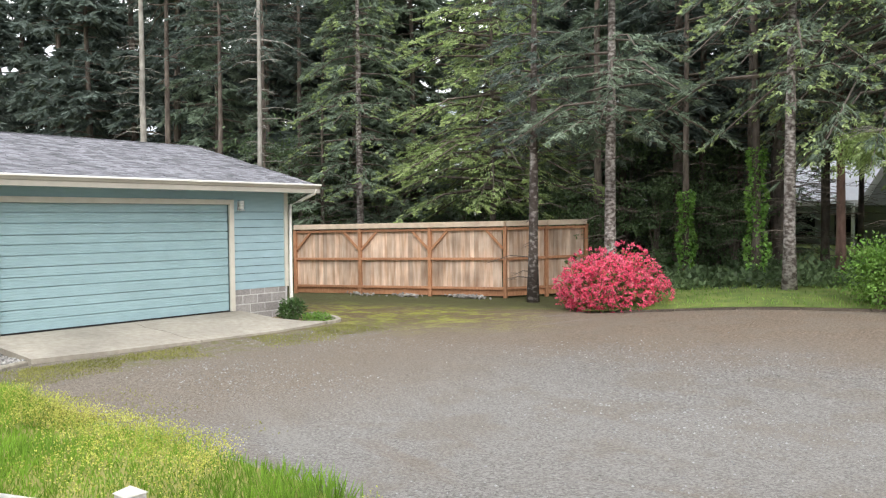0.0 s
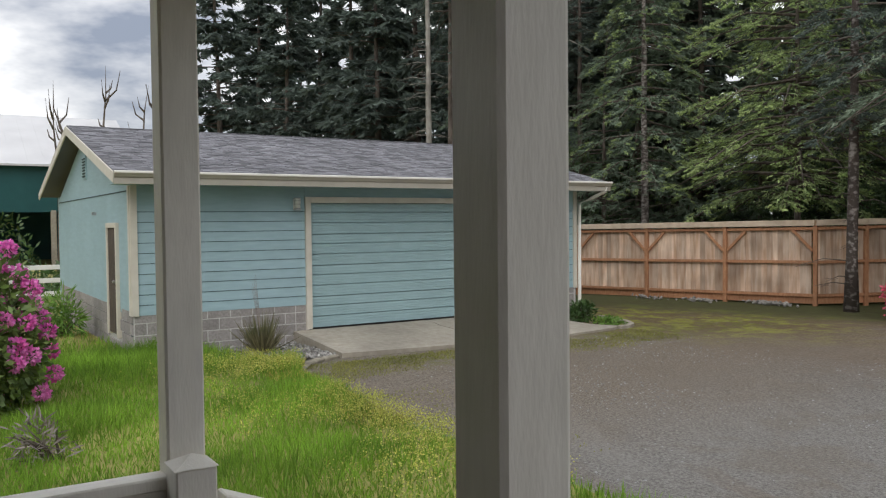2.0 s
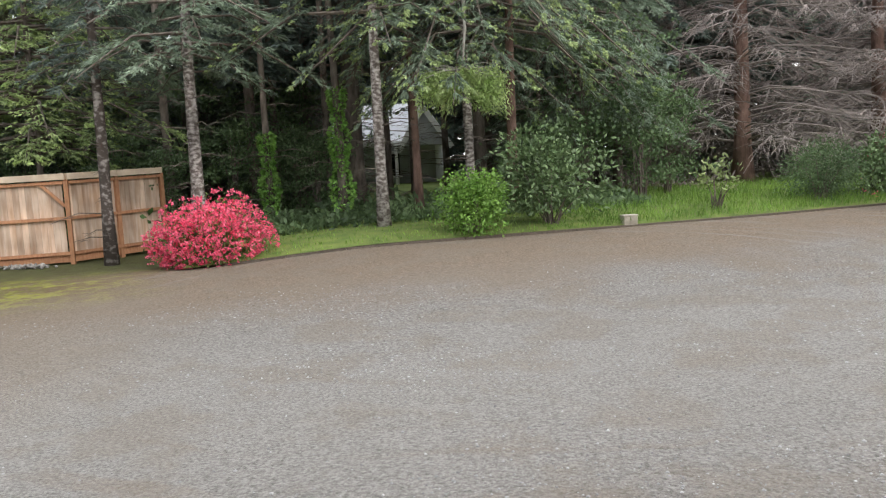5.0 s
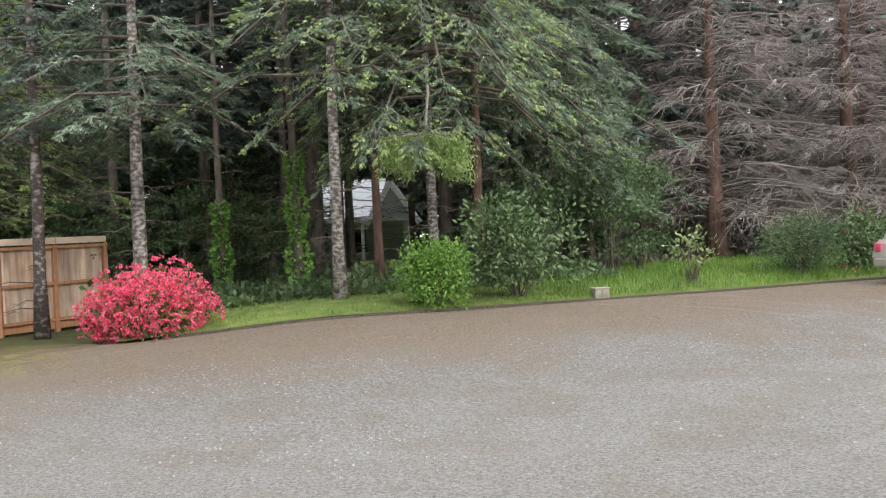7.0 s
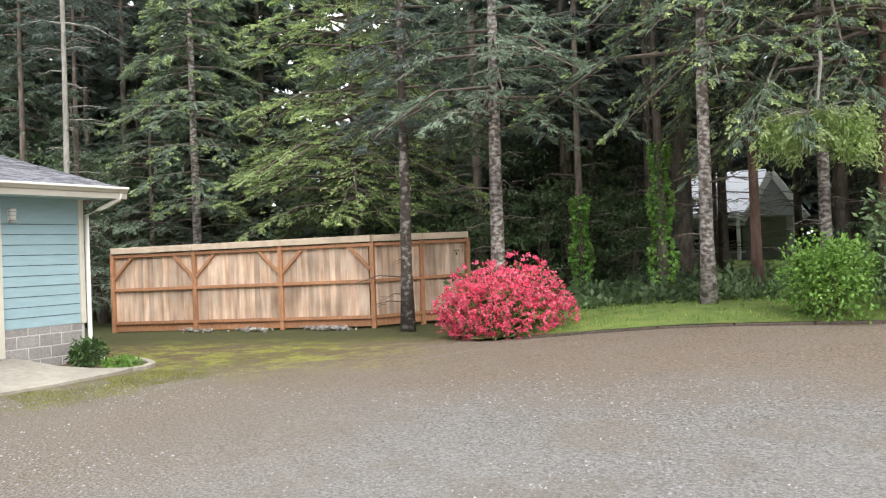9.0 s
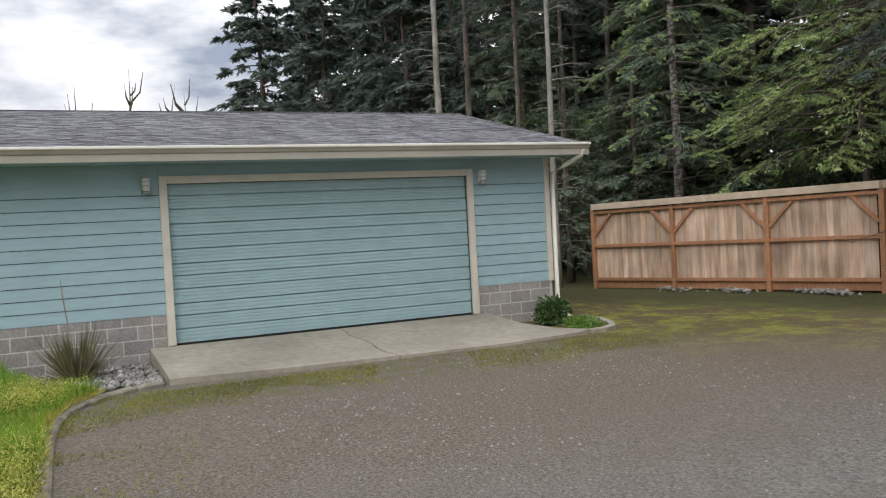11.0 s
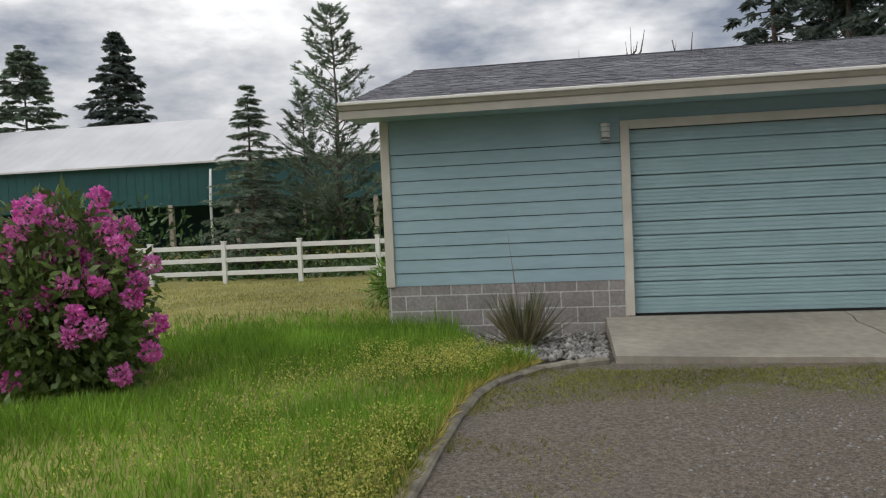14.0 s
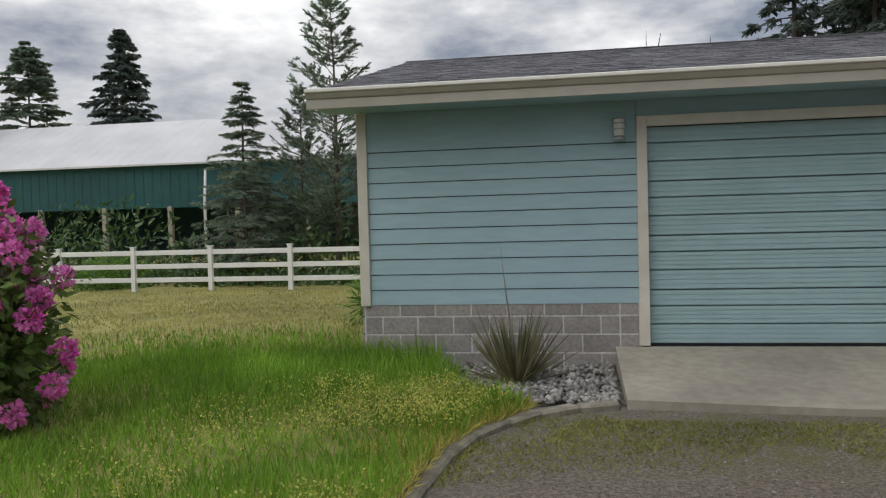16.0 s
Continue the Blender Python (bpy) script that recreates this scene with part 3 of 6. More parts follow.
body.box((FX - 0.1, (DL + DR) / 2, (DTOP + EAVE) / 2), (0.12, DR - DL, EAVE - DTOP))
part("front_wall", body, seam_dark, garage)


def gable(y0, y1):
    xs = [FX - 0.045, BACKX]
    prof = [(xs[1], SILL), (xs[0], SILL), (xs[0], EAVE), (RIDGEX, RIDGE - 0.1), (xs[1], EAVE - 0.1)]
    vs = [(x, y0, z) for x, z in prof] + [(x, y1, z) for x, z in prof]
    n = len(prof)
    fs = [tuple(range(n)), tuple(range(n, 2 * n))[::-1]] + [(i, n + i, n + (i + 1) % n, (i + 1) % n) for i in range(n)]
    return Mesh().add(vs, fs)


part("side_wall", gable(GL, GL + 0.12), aqua, garage)
part("side_wall", gable(GR - 0.12, GR), aqua, garage)
part("back_wall", Mesh().box((BACKX - 0.0, (GL + GR) / 2, (GZ0 + EAVE) / 2), (0.12, GR - GL, EAVE - GZ0)), aqua, garage)
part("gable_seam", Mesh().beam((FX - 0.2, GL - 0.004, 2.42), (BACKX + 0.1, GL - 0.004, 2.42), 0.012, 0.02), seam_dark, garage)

# lap siding, board by board
EXPO = 0.173


def lap_board(y0, y1, z0, h=EXPO - 0.010):
    x0 = FX - 0.035
    vs = []
    for y in (y0, y1):
        vs += [(x0, y, z0), (x0 + 0.021, y, z0), (x0 + 0.021, y, z0 + 0.008), (x0 + 0.008, y, z0 + h), (x0, y, z0 + h)]
    fs = [(0, 1, 2, 3, 4)[::-1], (5, 6, 7, 8, 9)] + [(i, (i + 1) % 5, 5 + (i + 1) % 5, 5 + i) for i in range(5)]
    return Mesh().add(vs, fs)


for k in range(10):
    z = SILL + k * EXPO
    part("siding_board", lap_board(GL + 0.1, DL - 0.11, z), aqua, garage)
    part("siding_board", lap_board(DR + 0.11, GR - 0.09, z), aqua, garage)
# plain frieze boards between the siding and the soffit
FRZ = SILL + 10 * EXPO
for y0, y1, z0 in ((GL + 0.1, DL - 0.112, FRZ), (DR + 0.112, GR - 0.09, FRZ), (DL - 0.11, DR + 0.11, DTOP + 0.112)):
    part("frieze_board", Mesh().box((FX - 0.024, (y0 + y1) / 2, (z0 + EAVE) / 2), (0.024, y1 - y0, EAVE - z0), None, 0.003), aqua, garage)

# concrete block footing
block_mesh = Mesh().box((0, 0, 0), (0.1, 0.388, 0.186), None, 0.004).data("block", block_grey)
half_mesh = Mesh().box((0, 0, 0), (0.1, 0.186, 0.186), None, 0.004).data("block", block_grey)


def block_wall(y0, y1, parent):
    for c in range(4):
        z = SILL - 0.03 - c * 0.203
        y = y0
        first = c % 2 == 1
        while y < y1 - 0.05:
            me, wid = (half_mesh, 0.203) if first or y + 0.406 > y1 + 0.02 else (block_mesh, 0.406)
            first = False
            if y + wid > y1 + 0.06:
                break
            ob = part("block", me, None, parent)
            ob.matrix_basis = Matrix.Translation((FX - 0.07, y + wid / 2, z))
            ob.matrix_parent_inverse = parent.matrix_basis.inverted()
            y += wid


part("footing_mortar", Mesh().box((FX - 0.09, (GL + DL - 0.06) / 2, -0.03), (0.132, DL - 0.1 - GL, 0.74)), mortar, garage)
part("footing_mortar", Mesh().box((FX - 0.09, (GR + DR + 0.06) / 2, -0.03), (0.132, GR - DR - 0.1, 0.74)), mortar, garage)
part("footing_mortar", Mesh().box(((FX + BACKX) / 2 - 0.04, GL + 0.08, -0.03), (BACKX * -1 + FX - 0.1, 0.12, 0.74)), mortar, garage)
block_wall(GL + 0.03, DL - 0.14, garage)
block_wall(DR + 0.14, GR - 0.02, garage)
for c in range(4):
    z = SILL - 0.03 - c * 0.203
    x = FX - 0.03 - (0.403 if c % 2 else 0.2)
    if c % 2:
        ob = part("block", half_mesh, None, garage)
        ob.matrix_basis = Matrix.Translation((FX - 0.129, GL + 0.045, z)) @ Matrix.Rotation(math.pi / 2, 4, "Z")
        ob.matrix_parent_inverse = garage.matrix_basis.inverted()
    while x > BACKX + 0.2:
        if not -17.05 < x < -16.0 or z < -0.15:
            ob = part("block", block_mesh, None, garage)
            ob.matrix_basis = Matrix.Translation((x, GL + 0.045, z)) @ Matrix.Rotation(math.pi / 2, 4, "Z")
            ob.matrix_parent_inverse = garage.matrix_basis.inverted()
        x -= 0.406

# trims
part("corner_board", Mesh().box((FX - 0.01, GL + 0.05, (SILL - 0.01 + EAVE) / 2), (0.05, 0.11, EAVE - SILL + 0.01), None, 0.004), cream, garage)
part("corner_board", Mesh().box((FX - 0.09, GL - 0.012, (SILL - 0.01 + EAVE - 0.05) / 2), (0.11, 0.024, EAVE - 0.05 - SILL), None, 0.004), cream, garage)
part("corner_board", Mesh().box((FX - 0.01, GR - 0.045, (SILL - 0.01 + EAVE) / 2), (0.05, 0.1, EAVE - SILL + 0.01), None, 0.004), cream, garage)
for y in (DL - 0.055, DR + 0.055):
    part("door_casing", Mesh().box((FX + 0.002, y, (DTOP + 0.11 - 0.115) / 2), (0.06, 0.11, DTOP + 0.11 + 0.115), None, 0.004), cream, garage)
part("door_casing", Mesh().box((FX + 0.002, (DL + DR) / 2, DTOP + 0.055), (0.06, DR - DL, 0.11), None, 0.004), cream, garage)

# sectional door with pressed ribs
gdoor = part("garage_door", Mesh().box((FX - 0.14, (DL + DR) / 2, (DTOP - 0.11) / 2), (0.02, DR - DL + 0.06, DTOP + 0.14)), aqua_door, garage, "aqua sectional garage door with pressed ribs")
SEC = (DTOP + 0.105) / 4
for s in range(4):
    z0 = -0.105 + s * SEC
    zs = [0.006, 0.009]
    xs2 = [-0.04, 0.012]
    for b in [SEC * q for q in (0.09, 0.18, 0.27, 0.365, 0.45, 0.53, 0.61, 0.7, 0.8, 0.9)]:
        deep, half = (0.045, 0.007) if b in (SEC * 0.365, SEC * 0.7) else (0.006, 0.005)
        zs += [b - half - 0.002, b - half, b + half, b + half + 0.002]
        xs2 += [0.012, 0.012 - deep, 0.012 - deep, 0.012]
    zs += [SEC - 0.009, SEC - 0.006]
    xs2 += [0.012, -0.04]
    sec = Mesh()
    n = len(zs)
    vs = [(FX - 0.078 + a, DL, z0 + z) for a, z in zip(xs2, zs)] + [(FX - 0.078 + a, DR, z0 + z) for a, z in zip(xs2, zs)]
    sec.add(vs, [(i, n + i, n + i + 1, i + 1) for i in range(n - 1)])
    part("door_section", sec, aqua_door, gdoor)
part("bottom_seal", Mesh().box((FX - 0.075, (DL + DR) / 2, -0.112), (0.035, DR - DL, 0.022)), black_rubber, gdoor)

# roof
EX, EY0, EY1, EZ = -14.42, 1.42, 11.83, 2.684
BEX = RIDGEX - (EX - RIDGEX)
roof = thing("roof_base", (RIDGEX, 6.6, RIDGE), "", "")
roof.name = "roof"
roof.parent = garage
roof.matrix_parent_inverse = garage.matrix_basis.inverted()
rm = Mesh()
for sx in (EX, BEX):
    th = 0.1
    vs = [(sx, EY0, EZ), (sx, EY1, EZ), (RIDGEX, EY1, RIDGE + 0.03), (RIDGEX, EY0, RIDGE + 0.03)]
    vs += [(x, y, z - th) for x, y, z in vs]
    rm.add(vs, [(0, 1, 2, 3), (7, 6, 5, 4), (0, 4, 5, 1), (1, 5, 6, 2), (3, 2, 6, 7), (0, 3, 7, 4)])
part("deck", rm, shingle_mat, roof)
slope = Vector((RIDGEX - EX, 0, RIDGE + 0.03 - EZ))
SL = slope.length
sd = slope.normalized()
sn = Vector((-sd.z, 0, sd.x)) * -1
if sn.z < 0:
    sn = -sn
shingle_meshes = []
for w in (0.13, 0.18, 0.26):
    me = Mesh().box((0, 0, 0), (0.16, w - 0.006, 0.009), None, 0.0).data("shingle", shingle_mat)
    shingle_meshes.append((w, me))
rest = Mesh()
rot = Matrix((sd, Vector((0, 1, 0)), sn)).transposed()
if rot.determinant() < 0:
    rot = Matrix((sd, Vector((0, -1, 0)), sn)).transposed()
prng = random.Random(3)
rows = int(SL / 0.142)
named = 0
for r in range(rows + 1):
    y = EY0 - prng.random() * 0.2
    while y < EY1 - 0.06:
        w, me = shingle_meshes[prng.randrange(3)]
        a, b = max(y, EY0), min(y + w, EY1)
        lift = prng.choice((0.004, 0.006, 0.011))
        c = Vector((EX, 0, EZ)) + sd * min(r * 0.142 + 0.07, SL - 0.075) + sn * (lift + 0.004)
        c.y = (a + b) / 2
        tilt = rot @ Matrix.Rotation(0.035, 3, "Y")
        if b - a > 0.05:
            if named < 300 and r < 16 and abs(b - a - w) < 1e-6 and c.y < 7:
                ob = part("shingle", me, None, roof)
                ob.matrix_basis = Matrix.Translation(c) @ tilt.to_4x4()
                ob.matrix_parent_inverse = Matrix.Translation((RIDGEX, 6.6, RIDGE)).inverted()
                named += 1
            else:
                rest.box(c, (0.16, b - a - 0.006, 0.009), tilt)
        y += w
tagged(part("shingles", rest, shingle_mat, roof), kind="stuff")
part("ridge_cap", Mesh().beam((RIDGEX, EY0, RIDGE + 0.038), (RIDGEX, EY1, RIDGE + 0.038), 0.2, 0.012, 0.003), shingle_mat, roof)
for y in (EY0 - 0.012, EY1 + 0.012):
    for sx in (EX, BEX):
        part("barge_board", Mesh().beam((sx, y, EZ - 0.085), (RIDGEX, y, RIDGE - 0.055), 0.026, 0.17, 0.003), cream, roof)
part("soffit", Mesh().box(((FX + EX) / 2 - 0.0, (EY0 + EY1) / 2, EZ - 0.165), (abs(EX - FX) - 0.02, EY1 - EY0 - 0.06, 0.02)), aqua, roof)
# gutter: rolled lip, tan face
gp = [(-0.02, 0.0), (0.115, 0.0), (0.125, -0.012), (0.118, -0.03), (0.11, -0.05), (0.085, -0.09), (0.07, -0.1), (-0.02, -0.1)]
gm = Mesh()
n = len(gp)
gm.add([(EX + a, EY0 - 0.02, EZ + 0.012 + b) for a, b in gp] + [(EX + a, EY1 + 0.02, EZ + 0.012 + b) for a, b in gp],
       [tuple(range(n))[::-1], tuple(range(n, 2 * n))] + [(i, (i + 1) % n, n + (i + 1) % n, n + i) for i in range(n)])
part("gutter", gm, gutter_tan, roof, "tan eaves gutter")
part("gutter_lip", Mesh().beam((EX + 0.121, EY0 - 0.022, EZ - 0.004), (EX + 0.121, EY1 + 0.022, EZ - 0.004), 0.03, 0.042, 0.008), gutter_white, roof)
part("fascia", Mesh().beam((EX + 0.05, EY0 - 0.02, EZ - 0.14), (EX + 0.05, EY1 + 0.02, EZ - 0.14), 0.03, 0.1, 0.003), gutter_tan, roof)
# downspout
part("downspout", Mesh().tube([(EX + 0.05, GR + 0.32, EZ - 0.1), (EX + 0.05, GR + 0.3, EZ - 0.19), (EX - 0.2, GR + 0.12, EZ - 0.34), (FX + 0.06, GR + 0.03, EZ - 0.45), (FX + 0.06, GR + 0.03, -0.12), (FX + 0.1, GR + 0.05, -0.22), (FX + 0.3, GR + 0.12, -0.31)], [0.04] * 7, 8), gutter_white, garage, "cream downspout at the garage corner", True)

# side door, vent and hook on the gable wall
sdoor = part("side_door", Mesh().box((-16.45, GL - 0.005, 0.86), (0.74, 0.05, 1.9), None, 0.004), dark_wood, garage, "dark side door in a cream frame")
for x in (-16.87, -16.03):
    part("door_jamb", Mesh().box((x, GL - 0.02, 0.88), (0.1, 0.07, 2.02), None, 0.004), cream, sdoor)
part("door_head", Mesh().box((-16.45, GL - 0.02, 1.85), (0.74, 0.07, 0.09), None, 0.004), cream, sdoor)
part("door_knob", Mesh().box((-16.15, GL - 0.06, 0.85), (0.05, 0.06, 0.05), None, 0.012), steel, sdoor)
vent = part("gable_vent", Mesh().box((-19.28, GL - 0.012, 3.05), (0.36, 0.03, 0.5), None, 0.004), aqua, garage, "louvred gable vent")
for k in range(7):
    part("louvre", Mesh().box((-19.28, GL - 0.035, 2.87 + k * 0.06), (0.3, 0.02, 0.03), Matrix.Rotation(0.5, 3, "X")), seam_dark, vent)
part("hook", Mesh().box((-18.14, GL - 0.04, 2.08), (0.03, 0.09, 0.06), None, 0.006), steel, garage)

# wall lanterns
def wall_lamp(y):
    w = thing("wall_lamp", (FX + 0.02, y, 2.2), "small white cylindrical outdoor wall lamp beside garage door", "lamp", "garage wall lamps")
    part("back_plate", Mesh().box((FX + 0.0, y, 2.2), (0.03, 0.1, 0.2), None, 0.006), lamp_metal, w)
    part("shade", Mesh().tube([(FX + 0.08, y, 2.13), (FX + 0.08, y, 2.19), (FX + 0.08, y, 2.2), (FX + 0.08, y, 2.3), (FX + 0.08, y, 2.315)], [0.052, 0.052, 0.058, 0.058, 0.045], 14), lamp_metal, w, "", True)
    for zz in (2.2, 2.26, 2.31):
        part("band", Mesh().tube([(FX + 0.08, y, zz - 0.006), (FX + 0.08, y, zz + 0.006)], [0.064, 0.064], 14), steel, w, "", True)
    part("lower_ring", Mesh().tube([(FX + 0.08, y, 2.085), (FX + 0.08, y, 2.1), (FX + 0.08, y, 2.13)], [0.07, 0.072, 0.05], 14), steel, w, "", True)


wall_lamp(4.66)
wall_lamp(10.06)


# ---------------------------------------------------------------- board fence
F0, F3, F5 = Vector((-19.85, 15.72, 0)), Vector((-13.2, 17.62, 0)), Vector((-11.93, 19.85, 0))
fence = thing("board_fence", (-15.5, 17.0, -0.38), "new cedar board fence with diagonal braces and cap board", "fence")
board_mesh = [Mesh().box((0, 0, 0), (0.136, 0.018, 1.74), None, 0.003).data("board", cedar_board)]


def fence_run(a, b, bays, z0, zt0, zt1, first):
    d = (b - a).normalized()
    yaw = math.atan2(d.y, d.x)
    side = Vector((d.y, -d.x, 0))                     # toward the yard
    L = (b - a).length
    for i in range(bays + 1):
        if i == 0 and not first:
            continue
        p = a + d * L * i / bays
        zt = zt0 + (zt1 - zt0) * i / bays
        part("post", Mesh().box((p.x + side.x * 0.0, p.y, (z0 + zt - 0.09) / 2), (0.1, 0.1, zt - 0.09 - z0), Matrix.Rotation(yaw, 3, "Z"), 0.005), cedar_frame, fence)
    for i in range(bays):
        p, q = a + d * (L * i / bays + 0.052), a + d * (L * (i + 1) / bays - 0.052)
        za, zb = zt0 + (zt1 - zt0) * i / bays, zt0 + (zt1 - zt0) * (i + 1) / bays
        off = side * 0.015
        for dz in (-0.16, -1.0, -1.83):
            part("rail", Mesh().beam(p + off + Vector((0, 0, za + dz)), q + off + Vector((0, 0, zb + dz)), 0.05, 0.075, 0.004), cedar_frame, fence)
        for (u, s) in ((p, 1), (q, -1)):
            zz = za if s > 0 else zb
            if b != F5:
                part("brace", Mesh().beam(u + off + Vector((0, 0, zz - 0.72)), u + d * (0.5 * s) + off + Vector((0, 0, zz - 0.2)), 0.04, 0.07, 0.004), cedar_frame, fence)
        part("kick_board", Mesh().beam(p - side * 0.03 + Vector((0, 0, za - 1.96)), q - side * 0.03 + Vector((0, 0, zb - 1.96)), 0.03, 0.17, 0.004), cedar_frame, fence)
        part("cap_board", Mesh().beam(a + d * (L * i / bays) + side * 0.02 + Vector((0, 0, za - 0.02)), a + d * (L * (i + 1) / bays - 0.004) + side * 0.02 + Vector((0, 0, zb - 0.02)), 0.14, 0.15, 0.006), cedar_cap, fence)
    k = 0
    s = 0.07
    while s < L - 0.05:
        p = a + d * s - side * 0.045
        zt = zt0 + (zt1 - zt0) * s / L
        ob = part("board", board_mesh[0], None, fence)
        ob.matrix_basis = Matrix.Translation((p.x, p.y, zt - 0.99 + 0.006 * math.sin(k * 2.3))) @ Matrix.Rotation(yaw, 4, "Z")
        ob.matrix_parent_inverse = fence.matrix_basis.inverted()
        s += 0.139
        k += 1


fence_run(F0, F3, 3, -0.42, 1.68, 1.755, True)
fence_run(F3, F5, 2, -0.36, 1.755, 1.79, False)


# ---------------------------------------------------------------- porch
# invented dark colour for the unseen wall, so it bounces little light
unseen_wall_dark = material("unseen_dark_wall", (0.035, 0.03, 0.026), (0.05, 0.042, 0.036), 6, 0.8, 0.2, 40, 0.1, 1.0, stretch=(1, 1, 5))
porch = thing("porch", (-1.2, -1.5, -0.35), "raised house porch with taupe posts and railing", "porch")
PZ = 0.15
k = 0
yb = -2.2
# floor is out of view; dark timber chosen to bounce little light onto posts
while yb < -0.3:
    part("floor_board", Mesh().box((-1.3, yb + 0.068, PZ - 0.015), (4.6, 0.132, 0.03), None, 0.004), dark_wood, porch)
    yb += 0.138
part("skirt", Mesh().box((-1.3, -0.3, -0.12), (4.6, 0.03, 0.5)), porch_paint, porch)
part("skirt", Mesh().box((-3.6, -1.6, -0.12), (0.03, 2.6, 0.5)), porch_paint, porch)
for i in range(2):
    part("step", Mesh().box((-2.5, -0.13 + i * 0.29, PZ - 0.17 * (i + 1) - 0.02), (1.84, 0.3, 0.04), None, 0.006), porch_paint, porch)
    part("riser", Mesh().box((-2.5, -0.26 + i * 0.29, PZ - 0.17 * (i + 1) - 0.12), (1.8, 0.02, 0.18)), porch_paint, porch)
SOFF = 2.72


def porch_post(x, y, w, d, turn):
    part("post", Mesh().box((x, y, (PZ + SOFF) / 2), (w, d, SOFF - PZ), Matrix.Rotation(radians(turn), 3, "Z"), 0.008), porch_paint, porch)


porch_post(-1.53, -0.53, 0.143, 0.092, -10)
porch_post(-3.515, -0.416, 0.092, 0.128, 4)
NY = -0.419
newel = part("newel", Mesh().box((-3.395, NY, 0.61), (0.13, 0.13, 0.92), None, 0.006).add(
    [(-3.465, NY - 0.07, 1.07), (-3.325, NY - 0.07, 1.07), (-3.325, NY + 0.07, 1.07), (-3.465, NY + 0.07, 1.07), (-3.395, NY, 1.105)],
    [(0, 1, 4), (1, 2, 4), (2, 3, 4), (3, 0, 4), (3, 2, 1, 0)]), porch_paint, porch)
newel2 = part("newel", Mesh().box((-3.43, 0.88, 0.085), (0.11, 0.11, 0.95), None, 0.006).add(
    [(-3.49, 0.82, 0.56), (-3.37, 0.82, 0.56), (-3.37, 0.94, 0.56), (-3.49, 0.94, 0.56), (-3.43, 0.88, 0.595)],
    [(0, 1, 4), (1, 2, 4), (2, 3, 4), (3, 0, 4), (3, 2, 1, 0)]), porch_paint, porch)
part("handrail", Mesh().beam((-3.43, -0.32, 0.93), (-3.43, 0.83, 0.46), 0.09, 0.05, 0.006), porch_paint, porch)
part("handrail_web", Mesh().beam((-3.43, -0.32, 0.86), (-3.43, 0.83, 0.39), 0.04, 0.1, 0.004), porch_paint, porch)
part("rail_cap", Mesh().beam((-3.5, -0.44, 1.0), (-3.5, -2.8, 1.0), 0.09, 0.045, 0.006), porch_paint, porch)
part("rail_web", Mesh().beam((-3.5, -0.44, 0.92), (-3.5, -2.8, 0.92), 0.04, 0.11, 0.004), porch_paint, porch)
part("rail_base", Mesh().beam((-3.5, -0.44, 0.3), (-3.5, -2.8, 0.3), 0.04, 0.09, 0.004), porch_paint, porch)
for k in range(17):
    part("baluster", Mesh().box((-3.5, -0.58 - k * 0.135, 0.605), (0.035, 0.035, 0.53), None, 0.003), porch_paint, porch)
for k in range(7):
    y = -0.18 + k * 0.145
    zt = 0.86 - (y + 0.32) * 0.409
    part("baluster", Mesh().box((-3.43, y, zt - 0.34), (0.035, 0.035, 0.62), None, 0.003), porch_paint, porch)
part("bottom_rail", Mesh().beam((-3.43, -0.32, 0.22), (-3.43, 0.83, -0.25), 0.04, 0.08, 0.004), porch_paint, porch)
# only the west corner is ever visible; east end set by shade on posts
proof = part("porch_roof", Mesh().box((-2.275, -1.15, SOFF + 0.11), (3.25, 2.3, 0.06)), porch_paint, porch, "porch roof with painted soffit")
part("beam", Mesh().box((-2.45, -0.45, SOFF + 0.04), (2.6, 0.1, 0.09)), porch_paint, proof)
part("fascia", Mesh().box((-2.275, -0.01, SOFF + 0.09), (3.29, 0.03, 0.14), None, 0.003), dark_wood, proof)
part("fascia", Mesh().box((-3.91, -1.45, SOFF + 0.09), (0.03, 2.9, 0.14), None, 0.003), dark_wood, proof)
hv = [(-3.95, 0.02, SOFF + 0.17), (-0.65, 0.02, SOFF + 0.17), (-0.65, -6, SOFF + 2.6), (-3.95, -6, SOFF + 2.6)]
ROOF_FACES = [(0, 1, 2, 3)[::-1], (4, 5, 6, 7), (0, 1, 5, 4), (1, 2, 6, 5), (2, 3, 7, 6), (3, 0, 4, 7)]
part("roof_slope", Mesh().add(hv + [(x, y, z + 0.05) for x, y, z in hv], ROOF_FACES), shingle_mat, proof)
# unseen house roof, added to keep overhead light off the posts' south faces
hv = [(-0.64, -1.7, SOFF + 0.86), (10.2, -1.7, SOFF + 0.86), (10.2, -6, SOFF + 2.6), (-0.64, -6, SOFF + 2.6)]
part("roof_slope", Mesh().add(hv + [(x, y, z + 0.05) for x, y, z in hv], ROOF_FACES), shingle_mat, proof)
# wall out of view, added to block southern sky from the porch posts
tagged(new("wall_house", Mesh().box((3.0, -2.35, 1.6), (14.0, 0.2, 4.2)).data("wall_house", unseen_wall_dark)), "unseen dark house wall, added behind the porch to shade its posts", "wall", kind="structure")


# ---------------------------------------------------------------- plants
def put_mesh(name, me, parent=None, label=""):
    ob = new(name, me)
    if parent:
        ob.parent = parent
    if name not in ("trunk",):
        tagged(ob, kind="stuff")
    return tagged(ob, label)


